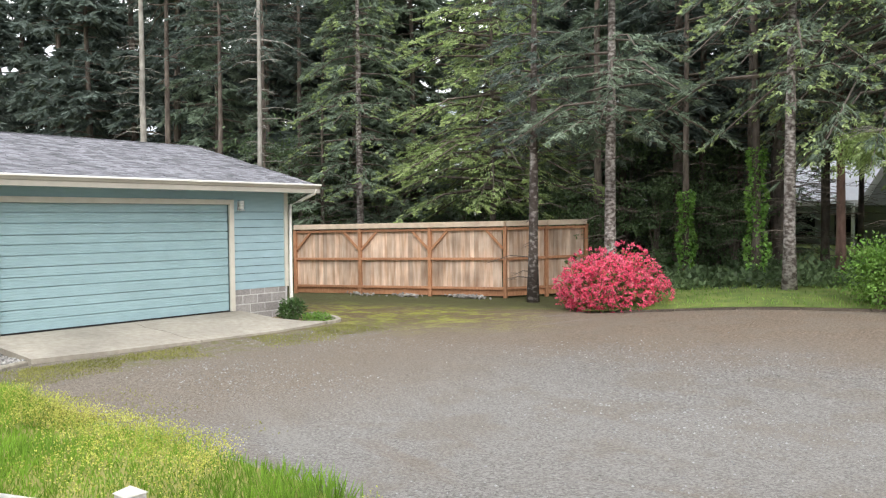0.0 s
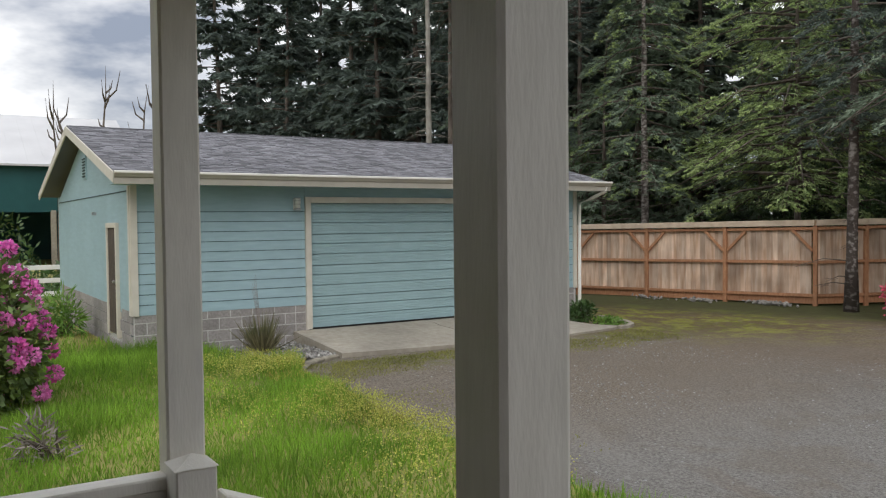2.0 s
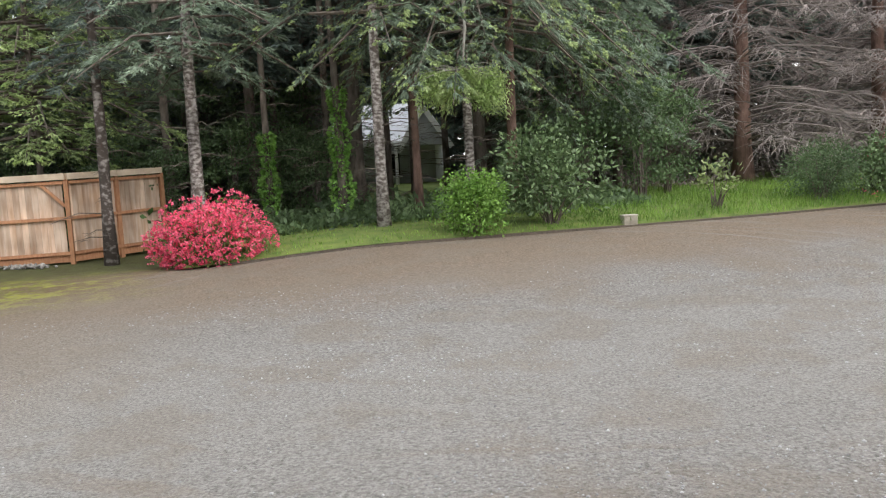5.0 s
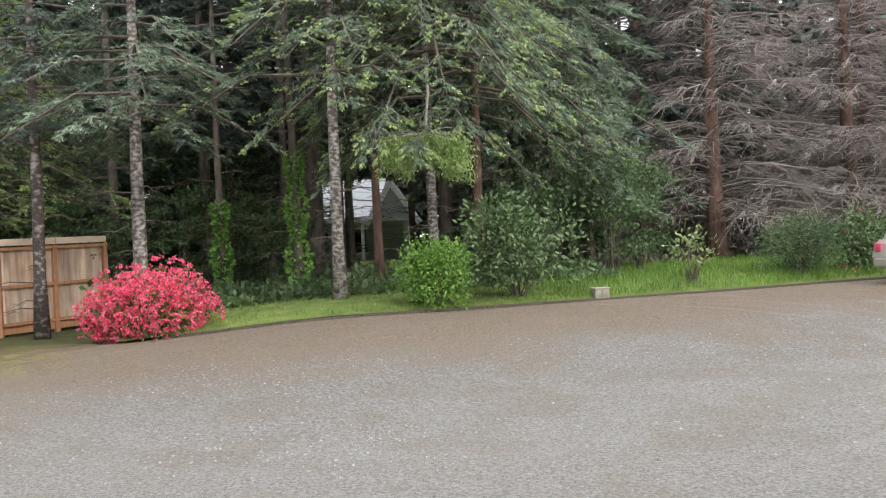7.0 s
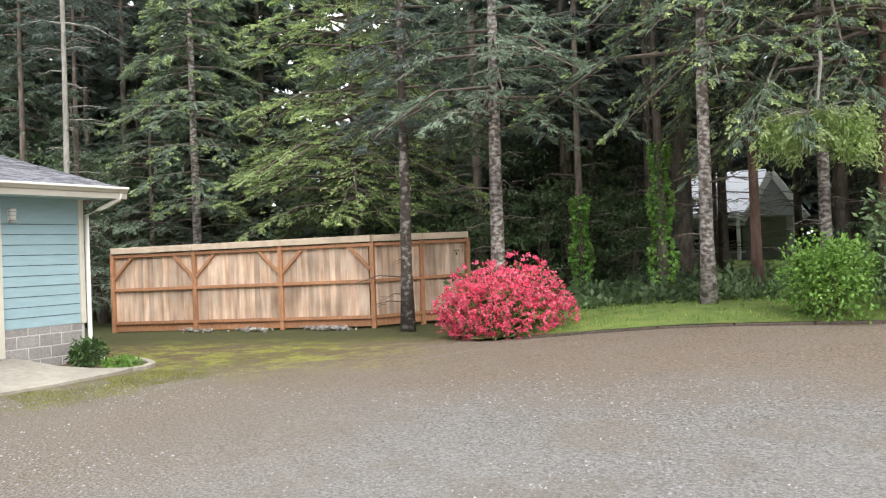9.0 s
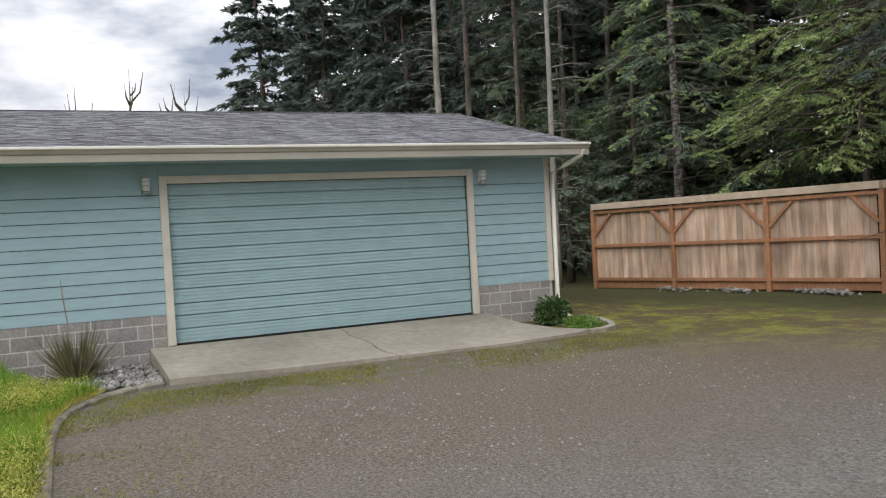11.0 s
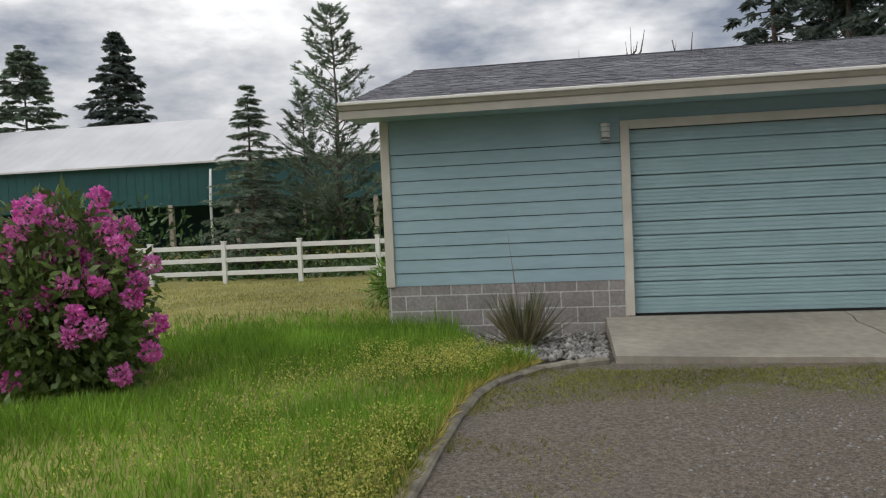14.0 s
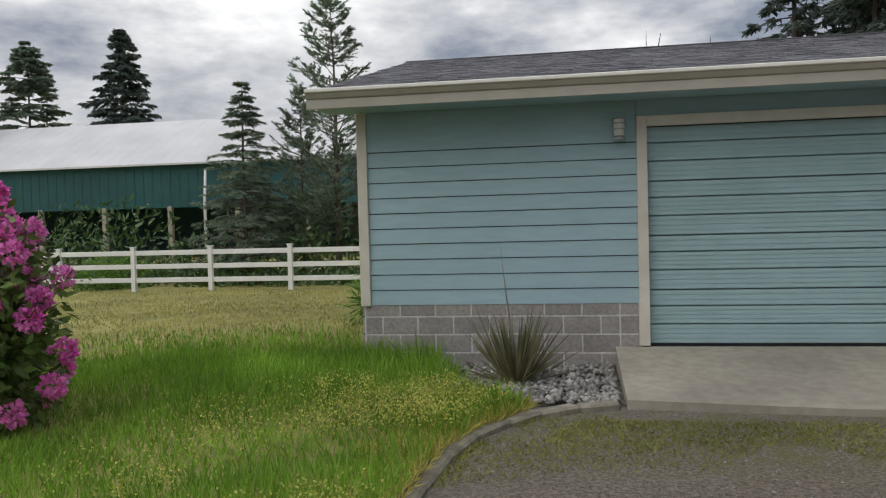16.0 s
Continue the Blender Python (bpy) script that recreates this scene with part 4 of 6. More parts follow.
def trunk_mesh(H, r0, rg, mat, wob=0.12, n=10, top=0.12, lean=(0, 0)):
    k = max(6, int(H / 1.2))
    zs = np.linspace(0, H, k)
    px = np.cumsum(rg.normal(0, wob / 3, k)) * (zs / H) + lean[0] * zs
    py = np.cumsum(rg.normal(0, wob / 3, k)) * (zs / H) + lean[1] * zs
    rad = r0 * ((1 - zs / H) ** 0.75 * (1 - top) + top * 0.3) * (1 + 0.04 * rg.normal(size=k))
    rad[0] *= 1.35
    pts = [(px[i], py[i], zs[i] - (0.25 if i == 0 else 0)) for i in range(k)]
    return Mesh().tube(pts, list(rad), n).data("trunk", mat, True), (zs, px, py)


def conifer(name, label, at, H, r0, base, R, nb, seed, bark, mat, tips=None, droop=0.2, tw=12, cl=7, size=0.3, shape=0.8,
            dead=0, lean=(0, 0), hang=0.5, group="", wr=0.15):
    """A conifer: tapered trunk, limbs, and a crown of many small needle sprays."""
    rg = np.random.default_rng(seed)
    t = thing(name, at, label, "tree", group)
    me, (zs, px, py) = trunk_mesh(H, r0, rg, bark, lean=lean)
    put_mesh("trunk", me, t)
    u = np.sort(rg.random(nb))
    h = base + (H - base) * u
    L = R * (1 - u) ** shape * rg.uniform(0.6, 1.12, nb) * np.clip(0.55 + 5 * u, 0, 1) + 0.1
    az = np.arange(nb) * 2.39996 + rg.normal(0, 0.35, nb)
    ox, oy = np.interp(h, zs, px), np.interp(h, zs, py)
    rise = rg.uniform(0.05, 0.32, nb)

    def at_s(i, s):
        l = L[i] * s
        return np.stack([ox[i] + np.cos(az[i]) * l, oy[i] + np.sin(az[i]) * l, h[i] + L[i] * (rise[i] * s - droop * 1.8 * s * s)], -1)

    limb = Mesh()
    for i in range(nb):
        pts = [tuple(at_s(np.array([i]), np.array([s]))[0]) for s in (0, 0.5, 1.0)]
        w = 0.012 + 0.012 * L[i]
        limb.tube(pts, [w, w * 0.6, 0.006], 4, False)
    for k in range(dead):
        a, hh, ll = rg.random() * 6.283, rg.uniform(0.15, 1.0) * base, rg.uniform(0.4, 1.5) * min(1, R / 2)
        x0, y0 = np.interp(hh, zs, px), np.interp(hh, zs, py)
        c, s_ = math.cos(a), math.sin(a)
        limb.tube([(x0, y0, hh), (x0 + c * ll * 0.5, y0 + s_ * ll * 0.5, hh + 0.05 * ll), (x0 + c * ll, y0 + s_ * ll, hh - 0.2 * ll * rg.random())], [0.016, 0.011, 0.004], 4, False)
        for q in range(3):
            f = rg.uniform(0.4, 0.95)
            b = a + rg.normal(0, 0.8)
            p0 = (x0 + c * ll * f, y0 + s_ * ll * f, hh - 0.02)
            limb.tube([p0, (p0[0] + math.cos(b) * ll * 0.3, p0[1] + math.sin(b) * ll * 0.3, hh - 0.1 * rg.random())], [0.006, 0.002], 3, False)
    put_mesh("branchwork", limb.data("branchwork", bark if bark is bark_pale else bark_dark), t)
    i = np.repeat(np.arange(nb), tw)
    s = rg.uniform(0.12, 1.0, len(i)) ** 0.8
    P0 = at_s(i, s)
    side = np.where(rg.random(len(i)) < 0.5, -1, 1) * rg.uniform(0.5, 1.25, len(i)) * (1 - 0.5 * (s > 0.93))
    ta = az[i] + side
    tl = L[i] * 0.4 * (1.12 - s) + 0.16
    T = np.stack([np.cos(ta), np.sin(ta), -0.12 - hang * rg.random(len(i)) * 0.9], -1)
    j = np.repeat(np.arange(len(i)), int(cl * 1.6))
    v = rg.random(len(j))
    P = P0[j] + T[j] * (tl[j] * v)[:, None] + rg.normal(0, 0.012, (len(j), 3))
    S = unit(np.cross(T, np.array([0, 0, 1.0]) + rg.normal(0, 0.3, T.shape)))
    D = unit(T)[j] * 0.75 + S[j] * (np.where(rg.random(len(j)) < 0.5, -1, 1) * rg.uniform(0.35, 0.9, len(j)))[:, None] + rg.normal(0, 0.16, (len(j), 3))
    D[:, 2] -= 0.6 * hang * rg.random(len(j))
    big = size > 0.38
    sz = (0.95 if big else 0.74) * size * rg.uniform(0.7, 1.25, len(j)) * (1.15 - 0.55 * v) * (1 - (0.1 if big else 0.35) * u[i[j]])
    if tips:
        fresh = (v > 0.62) & (s[j] > 0.4)
        V, F = leaves(P[fresh], D[fresh], 0.03 + sz[fresh] * 0.6, 0.012 + sz[fresh] * wr * 2.0, rg)
        put_mesh("fresh_foliage", array_mesh("fresh_foliage", V, F, tips), t)
        P, D, sz = P[~fresh], D[~fresh], sz[~fresh]
    V, F = needles(P, D, sz, sz * wr * (1.9 if big else 1.55), rg)
    put_mesh("crown", array_mesh("crown", V, F, mat), t)
    return t


def scatter(tree, spots, rg, lo=0.85, hi=1.15):
    for x, y in spots:
        sc = rg.uniform(lo, hi)
        copy_thing(tree, Matrix.Translation((x, y, float(ground_z(x, y)) + 0.02)) @ Matrix.Rotation(rg.uniform(0, 6.28), 4, "Z") @ Matrix.Scale(sc, 4))


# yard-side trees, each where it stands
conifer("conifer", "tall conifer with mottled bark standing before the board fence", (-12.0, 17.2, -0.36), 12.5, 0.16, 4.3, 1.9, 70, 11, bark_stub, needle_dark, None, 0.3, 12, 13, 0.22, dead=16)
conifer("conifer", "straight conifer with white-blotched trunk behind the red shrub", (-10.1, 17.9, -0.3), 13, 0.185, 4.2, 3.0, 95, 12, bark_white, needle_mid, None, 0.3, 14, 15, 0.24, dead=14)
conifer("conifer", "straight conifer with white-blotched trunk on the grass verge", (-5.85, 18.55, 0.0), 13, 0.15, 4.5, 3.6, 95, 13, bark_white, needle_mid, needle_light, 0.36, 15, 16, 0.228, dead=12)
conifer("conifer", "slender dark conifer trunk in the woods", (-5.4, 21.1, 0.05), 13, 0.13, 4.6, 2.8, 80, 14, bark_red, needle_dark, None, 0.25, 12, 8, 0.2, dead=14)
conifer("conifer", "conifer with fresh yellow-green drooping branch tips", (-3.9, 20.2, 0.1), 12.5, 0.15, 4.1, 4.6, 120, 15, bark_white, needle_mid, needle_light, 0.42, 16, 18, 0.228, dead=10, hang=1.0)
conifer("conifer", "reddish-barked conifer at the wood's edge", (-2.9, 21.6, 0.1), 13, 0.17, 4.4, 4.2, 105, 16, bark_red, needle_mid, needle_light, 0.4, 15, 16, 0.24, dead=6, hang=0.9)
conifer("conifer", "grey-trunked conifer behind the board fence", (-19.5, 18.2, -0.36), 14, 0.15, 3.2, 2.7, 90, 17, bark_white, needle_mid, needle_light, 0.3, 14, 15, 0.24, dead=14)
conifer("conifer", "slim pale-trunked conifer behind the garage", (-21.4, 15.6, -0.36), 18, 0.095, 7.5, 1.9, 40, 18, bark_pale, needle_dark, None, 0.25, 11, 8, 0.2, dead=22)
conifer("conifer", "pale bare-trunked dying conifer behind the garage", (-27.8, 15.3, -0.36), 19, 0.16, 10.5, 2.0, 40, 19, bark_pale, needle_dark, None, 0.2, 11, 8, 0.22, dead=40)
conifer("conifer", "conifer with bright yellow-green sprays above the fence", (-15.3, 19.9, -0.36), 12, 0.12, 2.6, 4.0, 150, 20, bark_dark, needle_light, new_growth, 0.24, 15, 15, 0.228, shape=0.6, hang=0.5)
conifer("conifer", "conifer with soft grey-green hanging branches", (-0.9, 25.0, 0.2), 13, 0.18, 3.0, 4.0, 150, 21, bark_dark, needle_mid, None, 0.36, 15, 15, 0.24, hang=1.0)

# one long low bough that hangs clear of the others, tipped with fresh growth
bough_tree = bpy.data.objects["conifer.004"]
rgb = np.random.default_rng(25)
bm_ = Mesh()
bm_.tube([(0, -0.1, 5.4), (0.1, -0.9, 4.6), (0.08, -1.7, 3.6)], [0.04, 0.03, 0.022], 6, False)
BP, BDir = [], []
for k in range(26):
    s = -1 if k % 2 else 1
    l = rgb.uniform(0.4, 1.15)
    q0 = np.array([0.08, -1.7, 3.6 - 0.02 * k * rgb.random()])
    q1 = q0 + np.array([s * l, rgb.normal(0, 0.25), rgb.uniform(-0.35, 0.12)])
    bm_.tube([tuple(q0), tuple((q0 + q1) / 2 + np.array([0, 0, 0.1])), tuple(q1)], [0.012, 0.009, 0.004], 4, False)
    v = rgb.random((220, 1))
    BP.append(q0 + (q1 - q0) * v + rgb.normal(0, 0.03, (220, 3)) - np.array([0, 0, 0.75]) * rgb.random((220, 1)) ** 1.5 * v ** 0.5)
    BDir.append(rgb.normal(0, 0.5, (220, 3)) + np.array([s * 0.25, 0, -0.6]))
put_mesh("low_bough", bm_.data("low_bough", bark_pale), bough_tree)
V, F = leaves(np.concatenate(BP), np.concatenate(BDir), 0.12 * rgb.uniform(0.6, 1.3, 5720), 0.036 * np.ones(5720), rgb)
put_mesh("fresh_foliage", array_mesh("fresh_foliage", V, F, new_growth), bough_tree)

# trees that make up the woods
rgf = np.random.default_rng(5)
woods = [
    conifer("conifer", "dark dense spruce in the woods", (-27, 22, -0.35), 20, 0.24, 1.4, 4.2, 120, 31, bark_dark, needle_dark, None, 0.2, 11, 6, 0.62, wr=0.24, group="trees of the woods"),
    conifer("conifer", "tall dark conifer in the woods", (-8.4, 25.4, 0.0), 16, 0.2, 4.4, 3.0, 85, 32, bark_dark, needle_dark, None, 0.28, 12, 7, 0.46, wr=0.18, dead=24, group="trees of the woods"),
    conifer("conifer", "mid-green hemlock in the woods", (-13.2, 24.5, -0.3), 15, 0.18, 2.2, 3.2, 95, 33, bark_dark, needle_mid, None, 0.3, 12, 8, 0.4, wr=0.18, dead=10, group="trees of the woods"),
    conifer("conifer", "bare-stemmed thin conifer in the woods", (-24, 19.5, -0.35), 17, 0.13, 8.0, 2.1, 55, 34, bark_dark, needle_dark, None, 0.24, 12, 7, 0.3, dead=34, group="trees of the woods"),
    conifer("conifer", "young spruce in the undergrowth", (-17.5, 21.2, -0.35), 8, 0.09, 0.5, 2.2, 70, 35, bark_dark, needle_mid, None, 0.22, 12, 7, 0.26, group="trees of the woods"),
]
scatter(woods[0], [(-56, 16), (-60, 20), (-48, 17.5), (-44, 20), (-38, 18.5), (-51, 21), (-46, 25), (-40, 22), (-35, 25), (-30, 27), (-54, 27), (-62, 21), (-22, 29), (-16, 33), (-42, 32), (-34, 33), (-1.2, 33.4), (4, 37), (11, 44), (-24, 37), (20, 50), (-33, 20), (-23.5, 24.5)], rgf, 0.9, 1.2)
scatter(woods[1], [(-4.0, 27.6), (-11, 28.5), (-2, 28.5), (-14, 29), (1.5, 30), (-18, 26.5), (-4, 24.6), (-10.6, 23.2), (-13, 33), (5, 33), (-20, 32), (-38, 28)], rgf)
scatter(woods[2], [(-17, 24), (-20.5, 22), (-14.8, 26.6), (-26, 26), (-31, 23.5), (0.4, 28.6), (-28.5, 19), (-22, 20.5)], rgf)
scatter(woods[3], [(-25.5, 17), (-23.5, 17.4), (-26.5, 20), (-22.6, 22.5), (-29, 17), (-10.2, 24.0), (-8.2, 22.6), (-12.5, 21.6), (-1.2, 26), (-25, 22.5), (-9.9, 26.4), (-16.6, 28), (-7.6, 28), (-6.9, 29.5), (-8.8, 32.5), (-5.9, 31.5), (-7.1, 26)], rgf)
scatter(woods[4], [(-21.8, 18.6), (-24.8, 20.6), (-14.2, 22.8), (-11.5, 25.5), (-20, 24.6), (-27, 18), (-3.4, 30), (-9.4, 30.5), (-11.5, 31), (-13.5, 27.5), (-30, 20), (-2.2, 24.6), (-16, 23.6), (-22.8, 16.9), (-4.2, 34.8), (-3.6, 33.2), (-15.5, 25.5), (-12.5, 29.5), (-17.5, 29), (-10.2, 28), (-12.2, 33.5), (7, 36.5), (9.5, 38.5), (12.5, 37.5), (15, 37), (18, 39), (3.8, 35.5)], rgf, 0.7, 1.2)

# far woods close the view all round
rows_far = [(-80 + 7.5 * i + rgf.normal(0, 1.5), 62 + rgf.normal(0, 3)) for i in range(20)] + [(38 + rgf.normal(0, 3), 58 - 8 * i) for i in range(10)] + [(-20 + 9 * i, -42 + rgf.normal(0, 3)) for i in range(6)]
rows_far += [(-19 + 2.8 * i, 47 + 2.5 * rgf.normal()) for i in range(8)] + [(-17 + 3.5 * i, 55 + 2 * rgf.normal()) for i in range(6)] + [(-75 + 4.5 * i, 36 + 2.5 * rgf.normal()) for i in range(9)] + [(2 + 4.2 * i, 39 + 0.5 * i + 2 * rgf.normal()) for i in range(9)] + [(4 + 4.0 * i, 47 + 2 * rgf.normal()) for i in range(8)] + [(-30 + 4.2 * i, 44 + 2 * rgf.normal()) for i in range(4)]
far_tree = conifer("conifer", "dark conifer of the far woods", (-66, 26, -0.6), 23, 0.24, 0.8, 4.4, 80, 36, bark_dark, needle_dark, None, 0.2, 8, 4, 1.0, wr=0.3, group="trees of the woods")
scatter(far_tree, rows_far, rgf, 0.8, 1.1)


def dead_tree(name, at, H, r0, R, nb, seed, label):
    """A conifer whose bare, tangled grey-brown limbs hang on to the ground."""
    rg = np.random.default_rng(seed)
    t = thing(name, at, label, "tree")
    me, (zs, px, py) = trunk_mesh(H, r0, rg, bark_red)
    put_mesh("trunk", me, t)
    m = Mesh()
    for i in range(nb):
        u = rg.random()
        h = 1.2 + (H - 1.2) * u
        L = R * (1 - u) ** 0.6 * rg.uniform(0.5, 1.1)
        a = rg.random() * 6.283
        x0, y0 = np.interp(h, zs, px), np.interp(h, zs, py)
        pts = []
        for s in np.linspace(0, 1, 5):
            pts.append((x0 + math.cos(a) * L * s + rg.normal(0, 0.04), y0 + math.sin(a) * L * s + rg.normal(0, 0.04), h + L * (0.35 * s - 0.72 * s * s + 0.3 * s ** 4)))
        m.tube(pts, [0.034, 0.026, 0.02, 0.013, 0.005], 4, False)
        for k in range(11):
            s = rg.uniform(0.25, 1.0)
            q = np.array(pts[min(4, int(s * 4.99))])
            b = a + rg.normal(0, 0.9)
            l = L * 0.38 * (1.2 - s)
            e = q + np.array([math.cos(b) * l, math.sin(b) * l, -l * rg.uniform(0.0, 0.8)])
            mm = (q + e) / 2 + np.array([0, 0, 0.08 * l])
            m.tube([q, mm, e], [0.012, 0.009, 0.004], 3, False)
            for z in range(3):
                b2 = b + rg.normal(0, 0.8)
                e2 = mm + np.array([math.cos(b2) * l * 0.6, math.sin(b2) * l * 0.6, -l * rg.uniform(0, 0.6)])
                m.tube([mm, e2], [0.011, 0.004], 3, False)
    put_mesh("branchwork", m.data("branchwork", twig_grey), t)
    return t


dt = dead_tree("dead_conifer", (4.7, 29.3, 0.3), 15, 0.34, 5.6, 230, 41, "bare grey-brown tangled dead conifer")
copy_thing(dt, Matrix.Translation((9.6, 30.6, 0.4)) @ Matrix.Rotation(1.0, 4, "Z") @ Matrix.Scale(0.9, 4))
copy_thing(dt, Matrix.Translation((3.0, 34.5, 0.4)) @ Matrix.Rotation(3.0, 4, "Z"))
copy_thing(dt, Matrix.Translation((11.5, 34, 0.4)) @ Matrix.Rotation(2.1, 4, "Z"))
copy_thing(dt, Matrix.Translation((15.5, 31, 0.4)) @ Matrix.Rotation(4.0, 4, "Z") @ Matrix.Scale(0.92, 4))
copy_thing(dt, Matrix.Translation((20, 35, 0.4)) @ Matrix.Rotation(5.0, 4, "Z"))


# ---------------------------------------------------------------- shrubs
def shrub(name, label, at, rx, ry, rz, n, seed, leaf, lsize, flower=None, nf=0, fsize=0.06, lumps=9, category="shrub", petals=7, low=0.0, aspect=0.42, ball=0.0):
    """A lumpy shrub of stems, many leaves and, where it blooms, clusters of petals."""
    rg = np.random.default_rng(seed)
    t = thing(name, at, label, category)
    c = unit(rg.normal(size=(lumps, 3)))
    c[:, 2] = np.abs(c[:, 2])
    C = c * rg.uniform(0.35, 0.62, (lumps, 1)) * np.array([rx, ry, rz]) + np.array([0, 0, rz * 0.32])
    rad = rg.uniform(0.42, 0.58, lumps)
    st = Mesh()
    for k in range(lumps + 4):
        e = C[k % lumps] + rg.normal(0, 0.1, 3)
        st.tube([(rg.normal(0, 0.06), rg.normal(0, 0.06), -0.1), tuple(e * 0.5 + np.array([0, 0, 0.03])), tuple(e)], [0.02, 0.014, 0.006], 5, False)
    put_mesh("stem_growth", st.data("stem_growth", bark_dark), t)

    def shell(m, inner):
        k = rg.integers(0, lumps, m)
        d = unit(rg.normal(size=(m, 3)))
        r = rad[k] * rg.uniform(inner, 1.05, m)
        P = C[k] + d * r[:, None] * np.array([rx, ry, rz])
        keep = P[:, 2] > low
        return P[keep], d[keep]

    P, d = shell(n, 0.55)
    V, F = leaves(P, d + rg.normal(0, 0.7, P.shape) + np.array([0, 0, -0.1]), lsize * rg.uniform(0.6, 1.2, len(P)), lsize * aspect * rg.uniform(0.8, 1.2, len(P)), rg, 0.12)
    put_mesh("leaves", array_mesh("leaves", V, F, leaf), t)
    if flower:
        P, d = shell(nf, 1.0)
        out = (P - np.array([0, 0, rz * 0.3])) / np.array([rx, ry, rz])
        keep = np.linalg.norm(out, axis=1) > 0.62
        P, d = P[keep], d[keep]
        if ball:
            apart = []
            for q in range(len(P)):
                if all(np.linalg.norm(P[q] - P[w]) > ball * 2.1 for w in apart):
                    apart.append(q)
            P, d = P[apart], d[apart]
        j = np.repeat(np.arange(len(P)), petals)
        D = d[j] * 0.7 + rg.normal(0, 0.75, (len(j), 3))
        off = rg.normal(0, fsize * 0.35, (len(j), 3))
        if ball:
            off = unit(rg.normal(size=(len(j), 3)) + d[j] * 0.5) * ball * rg.uniform(0.55, 1.0, (len(j), 1))
            D = off / ball + rg.normal(0, 0.45, off.shape)
        V, F = leaves(P[j] + off, D, fsize * rg.uniform(0.7, 1.2, len(j)), fsize * 0.8 * np.ones(len(j)), rg, 0.2)
        put_mesh("blossom", array_mesh("blossom", V, F, flower), t)
    return t


shrub("azalea", "rounded azalea covered in coral-red blossom at the gravel's edge", (-9.05, 16.1, -0.3), 1.3, 1.0, 1.1, 7500, 51, leaf_rhodo, 0.08, petal_red, 3300, 0.055, 34, "azalea", petals=8)
shrub("rhododendron", "large rhododendron with magenta blossom trusses on the lawn", (-11.8, -0.85, -0.32), 1.05, 1.12, 1.4, 8500, 52, leaf_rhodo, 0.14, petal_magenta, 230, 0.055, 17, "rhododendron", petals=110, ball=0.088)
shrub("shrub", "bright green leafy shrub at the verge", (-3.65, 17.55, 0.0), 1.0, 0.8, 1.2, 4600, 53, leaf_light, 0.09, lumps=22, aspect=0.55)
shrub("rhododendron", "open dark-leaved rhododendron beside the light green shrub", (-1.95, 18.6, 0.05), 1.5, 0.9, 1.85, 3400, 54, leaf_grey, 0.16, lumps=17, low=0.35)
shrub("rhododendron", "young thin rhododendron with pale new leaves", (2.1, 20.5, 0.1), 0.6, 0.55, 1.3, 260, 55, leaf_pale, 0.17, lumps=9, low=0.5, aspect=0.36)
shrub("shrub", "dense mid-green rounded shrub by the gravel", (5.0, 22.0, 0.1), 1.45, 1.1, 1.25, 6500, 56, leaf_wood, 0.085, lumps=14)
shrub("rhododendron", "dark glossy rhododendron with a few red buds", (6.9, 23.1, 0.1), 1.0, 0.9, 1.4, 2400, 57, leaf_grey, 0.15, petal_red, 12, 0.07, lumps=11)
shrub("shrub", "low leafy plant in the bed at the garage corner", (-14.2, 10.9, -0.34), 0.34, 0.34, 0.4, 900, 58, leaf_dark, 0.1, lumps=8)
shrub("shrub", "low trailing plant spreading over the bed edging", (-13.6, 11.0, -0.36), 0.5, 0.35, 0.16, 600, 59, leaf_light, 0.07, lumps=8)
shrub("shrub", "strap-leaved clump beside the garage side door", (-18.4, 1.1, -0.36), 0.55, 0.45, 0.75, 700, 60, leaf_light, 0.3, lumps=7, aspect=0.1)
shrub("shrub", "leafy green bush against the white fence", (-29.8, -10.6, -0.75), 1.6, 1.0, 1.1, 1800, 61, leaf_light, 0.16, lumps=10)
shrub("shrub", "dry lavender stalks on the lawn", (-9.0, -0.15, -0.33), 0.42, 0.42, 0.45, 260, 62, twig_grey, 0.16, lumps=6, aspect=0.12)


def understory(name, label, at, H, n, seed, leaf, lsize, clumps=16):
    """A many-stemmed young tree: thin bent stems, each ending in loose clumps of small leaves."""
    rg = np.random.default_rng(seed)
    t = thing(name, at, label, "tree", "saplings under the conifers")
    st = Mesh()
    C = []
    for k in range(clumps):
        a, h = rg.random() * 6.283, H * rg.uniform(0.3, 1.0)
        r = rg.uniform(0.2, 1.0) * 0.3 * H * (1.25 - h / H)
        e = np.array([math.cos(a) * r, math.sin(a) * r, h])
        st.tube([(0.1 * math.cos(a), 0.1 * math.sin(a), -0.15), tuple(e * np.array([0.35, 0.35, 0.55])), tuple(e)], [0.028, 0.018, 0.005], 5, False)
        for q in range(4):
            C.append(e + rg.normal(0, 0.14 * H, 3) * np.array([1, 1, 0.45]))
    put_mesh("stem_growth", st.data("stem_growth", bark_dark), t)
    C = np.array(C)
    j = rg.integers(0, len(C), n)
    P = C[j] + rg.normal(0, 0.075 * H, (n, 3)) * np.array([1, 1, 0.3])
    P[:, 2] = np.maximum(P[:, 2], 0.1)
    V, F = leaves(P, rg.normal(0, 0.7, (n, 3)) + np.array([0, 0, -0.25]), lsize * rg.uniform(0.6, 1.25, n), lsize * 0.6 * rg.uniform(0.7, 1.2, n), rg, 0.1, 0.5)
    put_mesh("leaves", array_mesh("leaves", V, F, leaf), t)
    return t


